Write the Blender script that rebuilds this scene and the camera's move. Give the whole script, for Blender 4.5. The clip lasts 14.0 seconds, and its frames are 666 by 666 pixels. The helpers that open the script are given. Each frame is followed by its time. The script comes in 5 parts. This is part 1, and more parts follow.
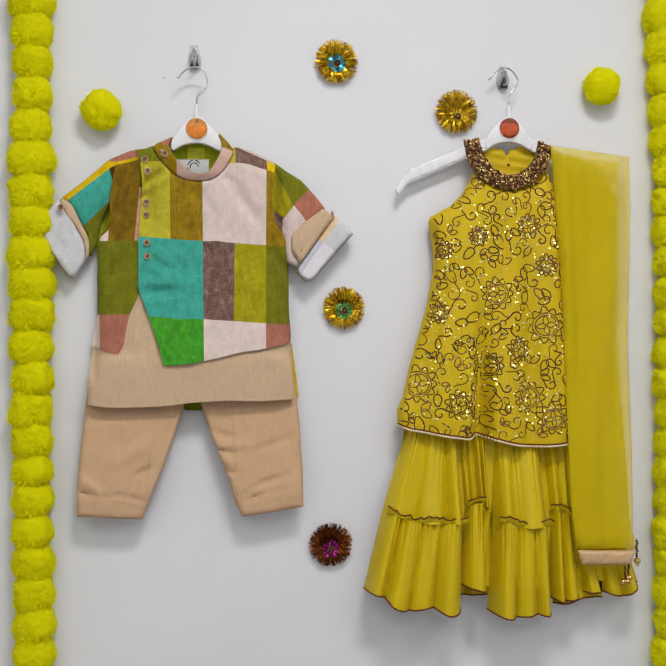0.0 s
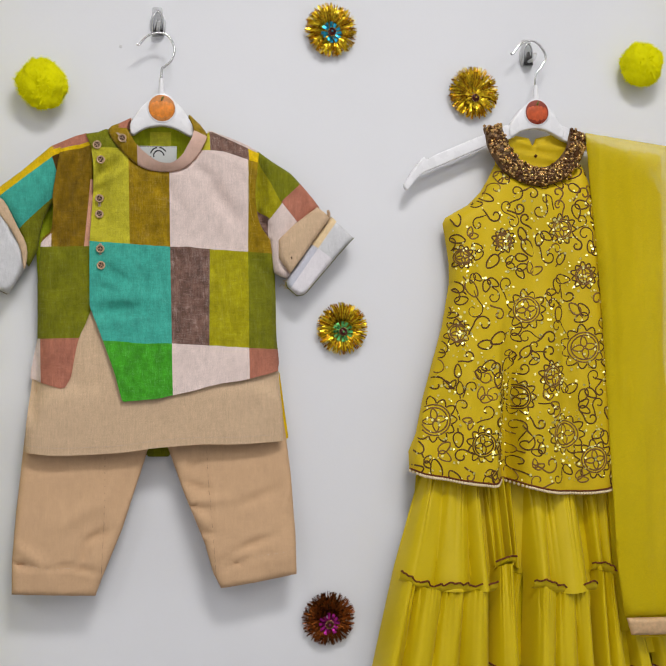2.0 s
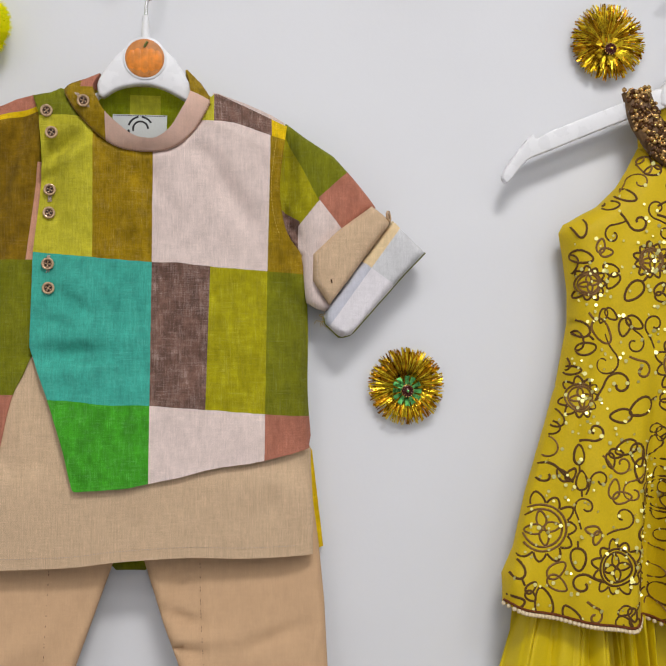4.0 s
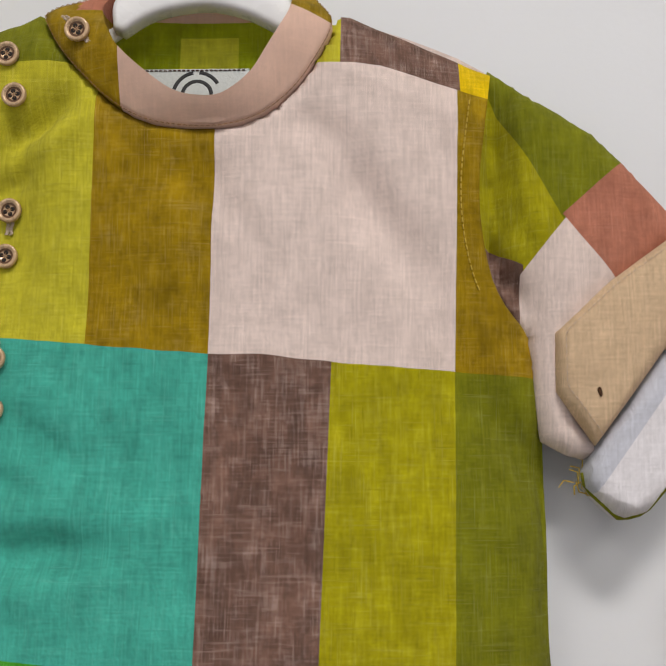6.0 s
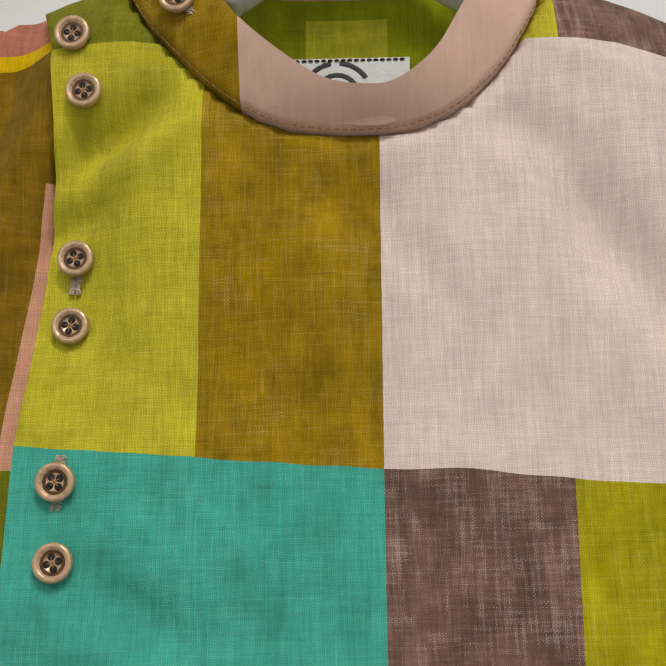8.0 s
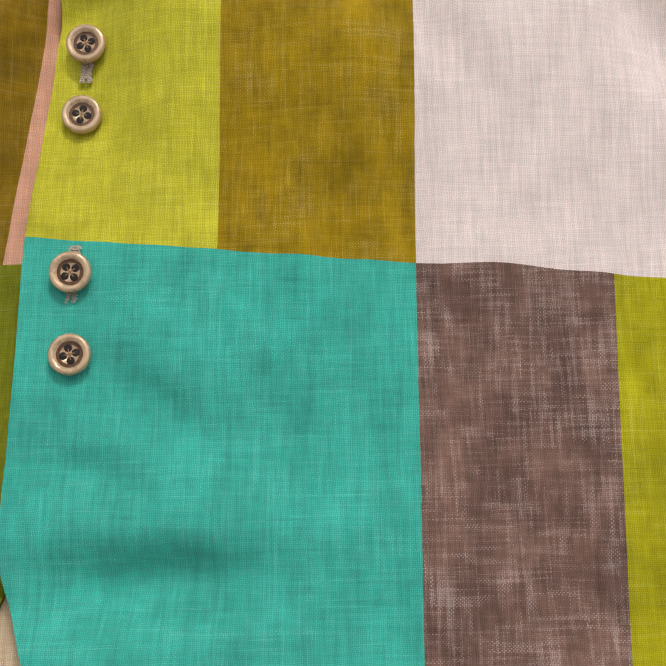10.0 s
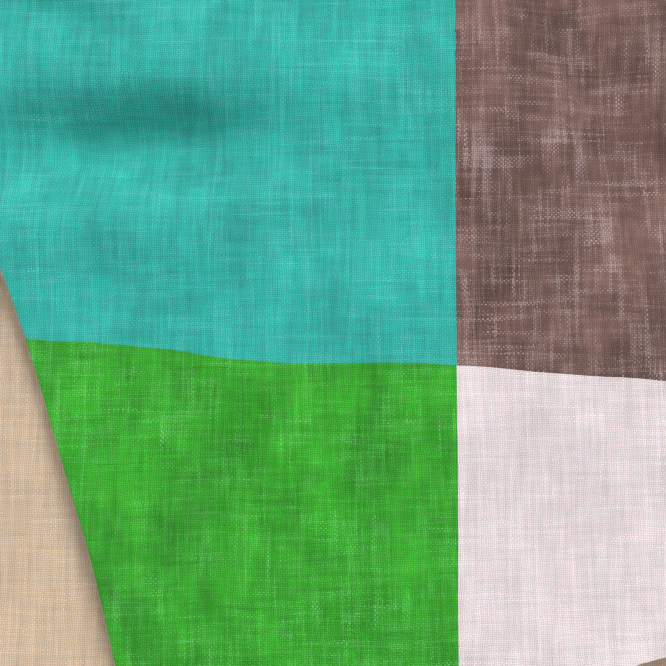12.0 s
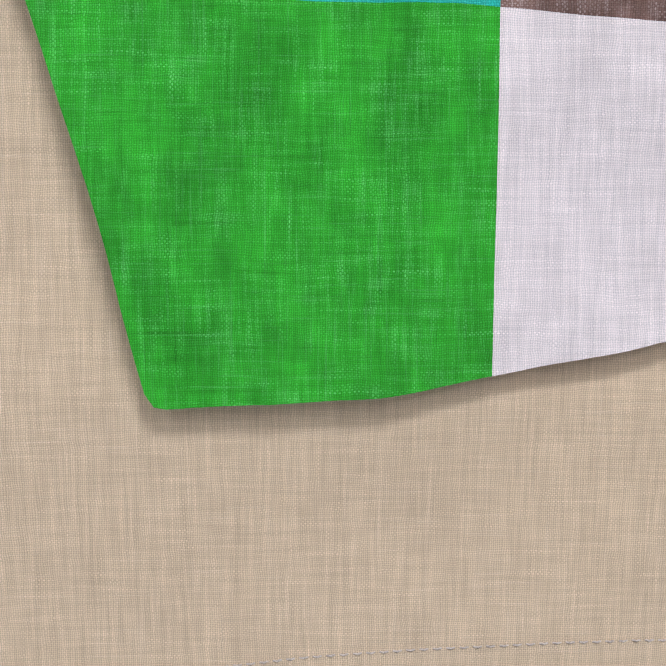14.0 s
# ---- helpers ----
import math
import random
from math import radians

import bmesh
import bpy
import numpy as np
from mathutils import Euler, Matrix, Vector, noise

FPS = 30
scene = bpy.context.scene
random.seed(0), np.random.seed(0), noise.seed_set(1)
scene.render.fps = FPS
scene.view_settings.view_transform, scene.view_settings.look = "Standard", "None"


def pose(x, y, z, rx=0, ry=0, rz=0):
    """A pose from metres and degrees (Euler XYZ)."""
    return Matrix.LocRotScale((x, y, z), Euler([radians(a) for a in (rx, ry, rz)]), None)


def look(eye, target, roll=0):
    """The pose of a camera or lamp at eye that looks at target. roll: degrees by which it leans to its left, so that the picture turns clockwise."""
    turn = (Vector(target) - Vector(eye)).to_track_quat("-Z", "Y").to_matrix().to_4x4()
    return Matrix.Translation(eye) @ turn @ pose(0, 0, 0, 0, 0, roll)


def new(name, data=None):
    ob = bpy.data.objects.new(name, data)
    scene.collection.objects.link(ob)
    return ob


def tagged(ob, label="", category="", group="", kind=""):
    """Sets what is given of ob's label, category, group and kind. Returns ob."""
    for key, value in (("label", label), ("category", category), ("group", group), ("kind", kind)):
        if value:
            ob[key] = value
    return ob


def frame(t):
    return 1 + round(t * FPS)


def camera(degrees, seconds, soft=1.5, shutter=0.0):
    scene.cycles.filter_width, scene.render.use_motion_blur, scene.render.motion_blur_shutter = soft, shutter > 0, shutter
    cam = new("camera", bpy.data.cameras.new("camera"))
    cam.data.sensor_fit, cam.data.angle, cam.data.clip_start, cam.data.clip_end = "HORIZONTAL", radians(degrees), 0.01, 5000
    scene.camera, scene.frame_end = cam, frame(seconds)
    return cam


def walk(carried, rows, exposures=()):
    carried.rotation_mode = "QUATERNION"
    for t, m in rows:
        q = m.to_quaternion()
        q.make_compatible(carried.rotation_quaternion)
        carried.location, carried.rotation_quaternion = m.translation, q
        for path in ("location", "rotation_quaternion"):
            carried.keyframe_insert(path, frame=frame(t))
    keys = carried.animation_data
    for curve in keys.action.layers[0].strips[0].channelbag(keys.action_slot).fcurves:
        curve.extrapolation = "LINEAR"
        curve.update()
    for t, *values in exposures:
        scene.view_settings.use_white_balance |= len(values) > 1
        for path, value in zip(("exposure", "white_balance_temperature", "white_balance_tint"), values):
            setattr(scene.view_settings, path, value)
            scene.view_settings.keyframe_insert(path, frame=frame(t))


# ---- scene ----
cam = camera(37.46, 14.0)
PATH = [
    (0, (-0.1996, -1.4869, 1.4486), (-0.0653, -0.4965, 1.4168), -0.75),
    (0.5, (-0.2031, -1.4267, 1.4628), (-0.0514, -0.4391, 1.4223), -0.95),
    (1, (-0.2385, -1.3635, 1.4575), (-0.0496, -0.3821, 1.4223), -1.52),
    (1.5, (-0.2572, -1.3041, 1.4475), (-0.0581, -0.3245, 1.4210), -1.56),
    (2, (-0.2356, -1.2096, 1.4422), (-0.0383, -0.2293, 1.4350), -1.20),
    (2.2, (-0.2214, -1.1745, 1.4434), (-0.0270, -0.1936, 1.4391), -1.11),
    (4.3, (-0.1358, -0.7652, 1.4748), (-0.0330, 0.2293, 1.4953), -0.02),
    (4.5, (-0.1414, -0.7204, 1.4560), (-0.0449, 0.2735, 1.5083), -0.16),
    (5, (-0.1453, -0.5915, 1.4595), (-0.0904, 0.4029, 1.5491), -0.30),
    (5.5, (-0.1460, -0.4697, 1.4627), (-0.1356, 0.5221, 1.5900), 0.05),
    (6, (-0.1328, -0.3972, 1.4859), (-0.1693, 0.5879, 1.6538), 0.31),
    (6.5, (-0.1591, -0.3353, 1.5047), (-0.2028, 0.6433, 1.7058), -0.20),
    (7, (-0.1950, -0.3072, 1.5143), (-0.2109, 0.6654, 1.7463), -0.76),
    (7.2, (-0.1965, -0.2954, 1.5165), (-0.2223, 0.6757, 1.7539), -0.75),
    (9.3, (-0.2121, -0.2700, 1.5015), (-0.2090, 0.7078, 1.7110), -0.83),
    (9.5, (-0.2139, -0.2676, 1.4974), (-0.2044, 0.7130, 1.6936), -0.77),
    (10, (-0.2135, -0.2615, 1.4882), (-0.2098, 0.7267, 1.6414), -0.49),
    (10.5, (-0.2171, -0.2515, 1.4742), (-0.1995, 0.7421, 1.5853), -0.31),
    (11, (-0.2167, -0.2408, 1.4585), (-0.1925, 0.7567, 1.5254), -0.14),
    (11.5, (-0.2172, -0.2313, 1.4481), (-0.1948, 0.7684, 1.4546), -0.17),
    (12, (-0.2201, -0.2251, 1.4372), (-0.2000, 0.7742, 1.4063), -0.20),
    (12.5, (-0.2208, -0.2223, 1.4311), (-0.1976, 0.7747, 1.3561), 0.03),
    (13, (-0.2231, -0.2198, 1.4227), (-0.1951, 0.7738, 1.3131), 0.20),
    (13.5, (-0.2236, -0.2158, 1.4134), (-0.1996, 0.7736, 1.2701), 0.27),
    (14, (-0.2257, -0.2126, 1.4022), (-0.1979, 0.7705, 1.2212), 0.24),
]
EXPOSURES = ((0.0, -0.05, 6750, 10), (4.3, -0.03, 6700, 10), (7.2, -0.15, 7150, 10), (9.3, 0.13, 6800, 7), (10.5, 0.33, 6350, 8), (11.2, 0.47, 6150, 8), (12.5, 0.41, 5780, 8), (14.0, 0.32, 5550, 6))
walk(cam, [(t, look(eye, target, roll)) for t, eye, target, roll in PATH], exposures=EXPOSURES)

# ---- light: unseen panels under the ceiling of a closed shop room ----
room_world = bpy.data.worlds.new("room_world")
scene.world = room_world
room_world.use_nodes = True
room_world.node_tree.nodes["Background"].inputs[0].default_value = (0.9, 0.95, 1.0, 1)
room_world.node_tree.nodes["Background"].inputs[1].default_value = 0.05


def unseen_panel(x, y, z, w, d, watts, colour):
    data = bpy.data.lights.new("ceiling_panel_light", "AREA")
    data.shape, data.size, data.size_y, data.energy, data.color = "RECTANGLE", w, d, watts, colour
    ob = new("ceiling_panel_light", data)
    ob.matrix_world = pose(x, y, z)
    return ob


# Key light, placed to suit the direction of the cast shadows.
unseen_panel(0.10, -1.25, 2.73, 0.50, 0.30, 22, (0.985, 0.985, 1.0))
# Fill lights out of view, added to soften and lift the shadows.
unseen_panel(-1.2, -2.0, 2.73, 0.6, 0.6, 11.0, (0.985, 0.985, 1.0))
unseen_panel(1.2, -2.0, 2.73, 0.6, 0.6, 11.0, (0.985, 0.985, 1.0))
unseen_panel(0.0, -3.2, 2.73, 1.2, 0.6, 19.0, (0.985, 0.985, 1.0))

# ---- materials ----
def tint(r, g, b, k=1.0):
    """A base colour from 0..255 display values."""
    out = []
    for v in (r, g, b):
        v /= 255
        out.append(min(0.9, k * (v / 12.92 if v < 0.04045 else ((v + 0.055) / 1.055) ** 2.4)))
    return (*out, 1)


def nd(nt, kind, ins=None, **props):
    n = nt.nodes.new(kind)
    if "data_type" in props:
        n.data_type, n.blend_type = props["data_type"], props["blend_type"]
    if "operation" in props:
        n.operation = props["operation"]
    for k, v in (ins or {}).items():
        if isinstance(v, bpy.types.NodeSocket):
            nt.links.new(v, n.inputs[k])
        else:
            n.inputs[k].default_value = v
    return n


def calc(nt, op, a, b=0.0, c=0.0):
    return nd(nt, "ShaderNodeMath", {0: a, 1: b, 2: c}, operation=op).outputs[0]


def blend(nt, fac, a, b, mode="MIX"):
    n = nd(nt, "ShaderNodeMix", {0: fac, 6: a, 7: b}, data_type="RGBA", blend_type=mode)
    return n.outputs[2]


def grain(nt, vec, sx, sy, sz, detail=2.0, rough=0.5):
    m = nd(nt, "ShaderNodeMapping", {"Vector": vec, "Scale": (sx, sy, sz)})
    return nd(nt, "ShaderNodeTexNoise", {"Vector": m.outputs[0], "Scale": 1.0, "Detail": detail, "Roughness": rough}).outputs[0]


def span(nt, v, lo, hi, a=0.0, b=1.0):
    return nd(nt, "ShaderNodeMapRange", {0: v, 1: lo, 2: hi, 3: a, 4: b}).outputs[0]


def shader(name):
    m = bpy.data.materials.new(name)
    m.use_nodes = True
    return m, m.node_tree, m.node_tree.nodes["Principled BSDF"]


def scaled(c, k):
    return (min(1, c[0] * k), min(1, c[1] * k), min(1, c[2] * k), 1)


def plain(name, colour, rough=0.5, metal=0.0, speckle=0.0, size=400, bump=0.0, ior=1.45):
    m, nt, b = shader(name)
    b.inputs["Roughness"].default_value, b.inputs["Metallic"].default_value, b.inputs["IOR"].default_value = rough, metal, ior
    b.inputs["Base Color"].default_value = colour
    if speckle or bump:
        co = nd(nt, "ShaderNodeTexCoord").outputs["Object"]
        n = grain(nt, co, size, size, size, 4)
        if speckle:
            nt.links.new(blend(nt, span(nt, n, 0.3, 0.7), scaled(colour, 1 - speckle), scaled(colour, 1 + speckle)), b.inputs["Base Color"])
            nt.links.new(span(nt, n, 0.3, 0.7, max(0, rough - 0.1), min(1, rough + 0.1)), b.inputs["Roughness"])
        if bump:
            nt.links.new(nd(nt, "ShaderNodeBump", {"Strength": bump, "Distance": 0.001, "Height": n}).outputs[0], b.inputs["Normal"])
    return m


def linen(name, colour, mottle=0.3, fleck=0.35, weave=1.0, pitch=0.0004, rough=0.92):
    """Printed slub linen: plain weave, uneven threads both ways and cloudy dye. Thread highlights and shade are in the
    colour.
    """
    m, nt, b = shader(name)
    co = nd(nt, "ShaderNodeTexCoord").outputs["Object"]
    wob = grain(nt, co, 240, 240, 240, 2)
    wob2 = grain(nt, co, 205, 230, 220, 2)
    xyz = nd(nt, "ShaderNodeSeparateXYZ", {0: co})
    k = math.pi / pitch
    sx = calc(nt, "SINE", calc(nt, "MULTIPLY", calc(nt, "MULTIPLY_ADD", wob, 0.0012, xyz.outputs[0]), k))
    sz = calc(nt, "SINE", calc(nt, "MULTIPLY", calc(nt, "MULTIPLY_ADD", wob2, 0.0012, xyz.outputs[2]), k))
    over = span(nt, calc(nt, "MULTIPLY", sx, sz), -0.36, 0.14)  # 1: the upright thread lies on top
    ridge_x = calc(nt, "MULTIPLY", sx, sx)
    ridge_z = calc(nt, "MULTIPLY", sz, sz)
    height = nd(nt, "ShaderNodeMix", {0: over, 2: ridge_z, 3: ridge_x}).outputs[0]
    warp = grain(nt, co, 1250, 60, 90, 3)
    weft = grain(nt, co, 90, 60, 1250, 3)
    thread = nd(nt, "ShaderNodeMix", {0: over, 2: weft, 3: warp}).outputs[0]
    stripes = calc(nt, "MAXIMUM", span(nt, grain(nt, co, 700, 60, 22, 2), 0.55, 0.75), span(nt, grain(nt, co, 22, 60, 700, 2), 0.57, 0.77))
    cloud = calc(nt, "MULTIPLY", calc(nt, "ADD", grain(nt, co, 230, 60, 75, 4, 0.6), grain(nt, co, 80, 60, 210, 4, 0.6)), 0.5)
    fine = grain(nt, co, 420, 200, 330, 4, 0.7)
    dabs = grain(nt, co, 140, 60, 90, 3, 0.6)
    patch = calc(nt, "MULTIPLY_ADD", fine, 0.22, calc(nt, "MULTIPLY_ADD", dabs, 0.40, calc(nt, "MULTIPLY", cloud, 0.38)))
    base = blend(nt, span(nt, patch, 0.38, 0.62), scaled(colour, 1 - mottle), scaled(colour, 1 + mottle * 0.55))
    pale = tuple(min(1, c * 1.1 + 0.11) for c in colour[:3]) + (1,)
    blot = grain(nt, co, 125, 60, 95, 5, 0.72)
    # Pale fibres, strongest on thread tops, where a highlight is put into the colour.
    pale_tops = calc(nt, "MULTIPLY", calc(nt, "MULTIPLY_ADD", stripes, 0.28, span(nt, thread, 0.48, 0.78)), calc(nt, "MULTIPLY", span(nt, blot, 0.40, 0.64, 0.08, 1.0), calc(nt, "MULTIPLY_ADD", height, 1.1, 0.25)))
    base = blend(nt, calc(nt, "MULTIPLY", pale_tops, fleck), base, pale)
    # Shade in the gaps between threads, multiplied into the base colour.
    shade = calc(nt, "MULTIPLY_ADD", calc(nt, "POWER", height, 0.6), 0.26 * weave, calc(nt, "MULTIPLY_ADD", thread, 0.72 * weave, 1 - 0.46 * weave))
    hole = calc(nt, "MULTIPLY", calc(nt, "SUBTRACT", 1.0, ridge_x), calc(nt, "SUBTRACT", 1.0, ridge_z))
    shade = calc(nt, "MULTIPLY", shade, calc(nt, "MULTIPLY_ADD", hole, -0.24 * weave, 1.0 + 0.05 * weave))
    slub = calc(nt, "MAXIMUM", span(nt, grain(nt, co, 2300, 60, 55, 1), 0.62, 0.72), span(nt, grain(nt, co, 60, 60, 2300, 1), 0.63, 0.73))
    base = blend(nt, calc(nt, "MULTIPLY", slub, min(0.20, 0.45 * fleck + 0.06)), base, pale)
    gap = calc(nt, "MAXIMUM", span(nt, grain(nt, co, 1900, 70, 70, 2), 0.60, 0.72), span(nt, grain(nt, co, 75, 70, 1900, 2), 0.60, 0.72))
    rough_patch = span(nt, grain(nt, co, 70, 60, 95, 3, 0.6), 0.42, 0.62, 0.25, 1.0)
    shade = calc(nt, "MULTIPLY", shade, calc(nt, "MULTIPLY_ADD", calc(nt, "MULTIPLY", gap, rough_patch), -min(0.22, 0.8 * mottle) * weave, 1.0))
    upright = span(nt, grain(nt, co, 1300, 80, 40, 2), 0.32, 0.68, 1 - 0.045 * weave, 1 + 0.035 * weave)
    broad = span(nt, grain(nt, co, 85, 60, 50, 3, 0.6), 0.34, 0.66, 1 - 0.55 * mottle, 1 + 0.42 * mottle)
    shade = calc(nt, "MULTIPLY", calc(nt, "MULTIPLY", shade, upright), broad)
    base = blend(nt, 1.0, base, nd(nt, "ShaderNodeCombineXYZ", {0: shade, 1: shade, 2: shade}).outputs[0], "MULTIPLY")
    nt.links.new(base, b.inputs["Base Color"])
    b.inputs["Roughness"].default_value = rough
    b.inputs["Specular IOR Level"].default_value = 0.16
    b.inputs["Sheen Weight"].default_value = 0.03
    h = calc(nt, "MULTIPLY_ADD", thread, 0.7, height)
    nt.links.new(nd(nt, "ShaderNodeBump", {"Strength": 0.4 * weave, "Distance": 0.0002, "Height": h}).outputs[0], b.inputs["Normal"])
    return m


def satin(name, colour, rough=0.55, streak=0.12, through_light=0.0, clear=0.0):
    """Soft georgette or net with faint vertical threads; through_light and clear let light pass."""
    m, nt, b = shader(name)
    co = nd(nt, "ShaderNodeTexCoord").outputs["Object"]
    n = grain(nt, co, 1100, 700, 700, 3)
    c = grain(nt, co, 26, 30, 14, 3)
    f = calc(nt, "MULTIPLY_ADD", n, 0.5, calc(nt, "MULTIPLY", c, 0.5))
    col = blend(nt, span(nt, f, 0.35, 0.65), scaled(colour, 1 - streak), scaled(colour, 1 + streak))
    nt.links.new(col, b.inputs["Base Color"])
    b.inputs["Roughness"].default_value = rough
    b.inputs["Sheen Weight"].default_value = 0.03
    b.inputs["Specular IOR Level"].default_value = 0.3
    nt.links.new(nd(nt, "ShaderNodeBump", {"Strength": 0.15, "Distance": 0.0003, "Height": n}).outputs[0], b.inputs["Normal"])
    out = nt.nodes["Material Output"]
    last = b.outputs[0]
    if through_light:
        last = nd(nt, "ShaderNodeMixShader", {0: through_light, 1: last, 2: nd(nt, "ShaderNodeBsdfTranslucent", {0: col}).outputs[0]}).outputs[0]
    if clear:
        net = span(nt, n, 0.3, 0.7, clear + 0.06, clear - 0.06)
        last = nd(nt, "ShaderNodeMixShader", {0: net, 1: last, 2: nd(nt, "ShaderNodeBsdfTransparent").outputs[0]}).outputs[0]
    nt.links.new(last, out.inputs[0])
    return m


def painted_wall(name, colour, rough=0.75):
    m, nt, b = shader(name)
    co = nd(nt, "ShaderNodeTexCoord").outputs["Object"]
    big = grain(nt, co, 2.2, 2.2, 2.2, 4)
    small = grain(nt, co, 260, 260, 260, 3)
    nt.links.new(blend(nt, span(nt, big, 0.3, 0.7), scaled(colour, 0.96), scaled(colour, 1.03)), b.inputs["Base Color"])
    b.inputs["Roughness"].default_value = rough
    nt.links.new(nd(nt, "ShaderNodeBump", {"Strength": 0.06, "Distance": 0.001, "Height": small}).outputs[0], b.inputs["Normal"])
    return m


K = 1.12
LIME = linen("lime_linen", tint(176, 168, 44, K), 0.20, 0.35)
NECK_LIME = linen("lime_reverse_linen", tint(156, 166, 24, K), 0.25, 0.3, 0.7)
NECK_PATCH = linen("bright_lime_reverse_linen", tint(206, 204, 60, K), 0.2, 0.3, 0.7)
LIME_DEEP = linen("deep_lime_linen", tint(154, 146, 14, K), 0.25, 0.35)
OLIVE = linen("olive_linen", tint(142, 114, 9, K), 0.33, 0.55)
OLIVE_BROWN = linen("olive_brown_linen", tint(122, 94, 9, K), 0.34, 0.35)
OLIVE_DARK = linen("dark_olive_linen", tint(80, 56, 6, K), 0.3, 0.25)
MOSS = linen("moss_linen", tint(110, 112, 16, K), 0.22, 0.3)
PALE = linen("pale_pink_linen", tint(208, 190, 183, K), 0.09, 0.25, 0.85)
PINK = linen("dusty_pink_linen", tint(206, 172, 156, K), 0.08, 0.1, 0.3)
ROSE = linen("rose_linen", tint(166, 106, 86, K), 0.2, 0.3)
SALMON = linen("salmon_linen", tint(196, 144, 118, K), 0.12, 0.2)
TEAL = linen("teal_linen", tint(58, 156, 139, K), 0.19, 0.30)
GREEN = linen("grass_green_linen", tint(60, 147, 33, K), 0.30, 0.75, 1.1)
MAUVE = linen("mauve_brown_linen", tint(112, 84, 73, K), 0.46, 2.5)
YELLOW = linen("mustard_linen", tint(204, 170, 8, K), 0.2, 0.2)
BEIGE = linen("beige_linen", tint(191, 164, 134, K), 0.04, 0.35, 0.95)
TROUSER = linen("tan_twill", tint(190, 156, 122, K), 0.04, 0.06, 0.3)
CUFF_GREY = linen("grey_reverse_linen", tint(196, 196, 198, K), 0.08, 0.1, 0.8)
CUFF_BLUE = linen("bluish_reverse_linen", tint(186, 187, 197, K), 0.08, 0.1, 0.8)
CUFF_CREAM = linen("cream_reverse_linen", tint(214, 190, 150, K), 0.08, 0.1, 0.8)
CUFF_WHITE = linen("white_reverse_linen", tint(212, 208, 212, K), 0.06, 0.1, 0.8)
WALL = painted_wall("white_wall_paint", (0.752, 0.760, 0.79, 1))
FLOOR = plain("grey_floor_tile", (0.30, 0.29, 0.28, 1), 0.35, 0, 0.1, 30)
CEIL = painted_wall("white_ceiling_paint", (0.82, 0.82, 0.82, 1), 0.9)
WHITE_PLASTIC = plain("white_plastic", (0.80, 0.80, 0.82, 1), 0.28, 0, 0.02, 90)
CHROME = plain("chrome_wire", (0.62, 0.62, 0.62, 1), 0.16, 1.0, 0.1, 700)
CLEAR = satin("clear_plastic", (0.86, 0.87, 0.88, 1), 0.08, 0.02, 0.2, 0.55)
DARK_SLOT = plain("dark_chrome_tongue", (0.035, 0.033, 0.032, 1), 0.25, 0.6, 0.2)
ORANGE = plain("orange_print", tint(222, 130, 30), 0.4, 0, 0.25, 160)
RED_ORANGE = plain("red_orange_print", tint(190, 80, 34), 0.4, 0, 0.25, 160)
STICKER_A = plain("amber_sticker_print", tint(196, 122, 52), 0.35, 0, 0.2, 160)
STICKER_B = plain("brick_sticker_print", tint(132, 44, 18), 0.35, 0, 0.2, 160)
STALK = plain("green_print", tint(104, 104, 34), 0.4, 0, 0.2, 300)
BUTTON_RIM = plain("horn_button", tint(186, 156, 124, 1.1), 0.30, 0.25, 0.10, 300)
BUTTON_DISH = plain("brown_button_dish", tint(92, 62, 40), 0.35, 0.3, 0.25, 900)
HOLE = plain("button_hole_shadow", (0.015, 0.01, 0.008, 1), 0.8)
THREAD = plain("pinkish_grey_thread", tint(196, 176, 160), 0.9, 0, 0.25, 2500, 0.6)
COLLAR_THREAD = plain("tan_thread", tint(150, 112, 78), 0.9, 0, 0.25, 2500)
GOLD_THREAD = plain("mustard_thread", tint(190, 160, 60), 0.9, 0, 0.2, 2000)
DARK_THREAD = plain("dark_brown_thread", tint(70, 44, 24), 0.9, 0, 0.3, 2000)
LABEL = plain("grey_satin_label", tint(196, 200, 198), 0.5, 0, 0.04, 900, 0.2)
BLACK = plain("black_print", (0.02, 0.02, 0.022, 1), 0.6)


# ---- building tools ----
def thing(name, label, category, group="", x=0.0, y=0.0, z=0.0):
    ob = new(name)
    ob.location = (x, y, z)
    return tagged(ob, label, category, group)


def part(name, bm, material, parent=None, label="", kind="", smooth=True):
    me = bpy.data.meshes.new(name)
    bm.to_mesh(me)
    bm.free()
    for m in material if isinstance(material, (list, tuple)) else [material]:
        me.materials.append(m)
    if smooth:
        me.shade_smooth()
        me.set_sharp_from_angle(angle=radians(80))
    ob = new(name, me)
    if parent:
        ob.parent = parent
        at = parent
        while at:
            ob.location -= at.location
            at = at.parent
    return tagged(ob, label, kind=kind)


def curve(pts, n=6, closed=False):
    """A smooth line through the points."""
    pts = [np.array(p, float) for p in pts]
    if closed:
        pts = [pts[-1]] + pts + pts[:2]
    else:
        pts = [2 * pts[0] - pts[1]] + pts + [2 * pts[-1] - pts[-2]]
    out = []
    for a, b, c, d in zip(pts, pts[1:], pts[2:], pts[3:]):
        for i in range(n):
            t = i / n
            out.append(0.5 * (2 * b + (c - a) * t + (2 * a - 5 * b + 4 * c - d) * t * t + (3 * b - a - 3 * c + d) * t ** 3))
    if not closed:
        out.append(pts[-2])
    return [tuple(p) for p in out]


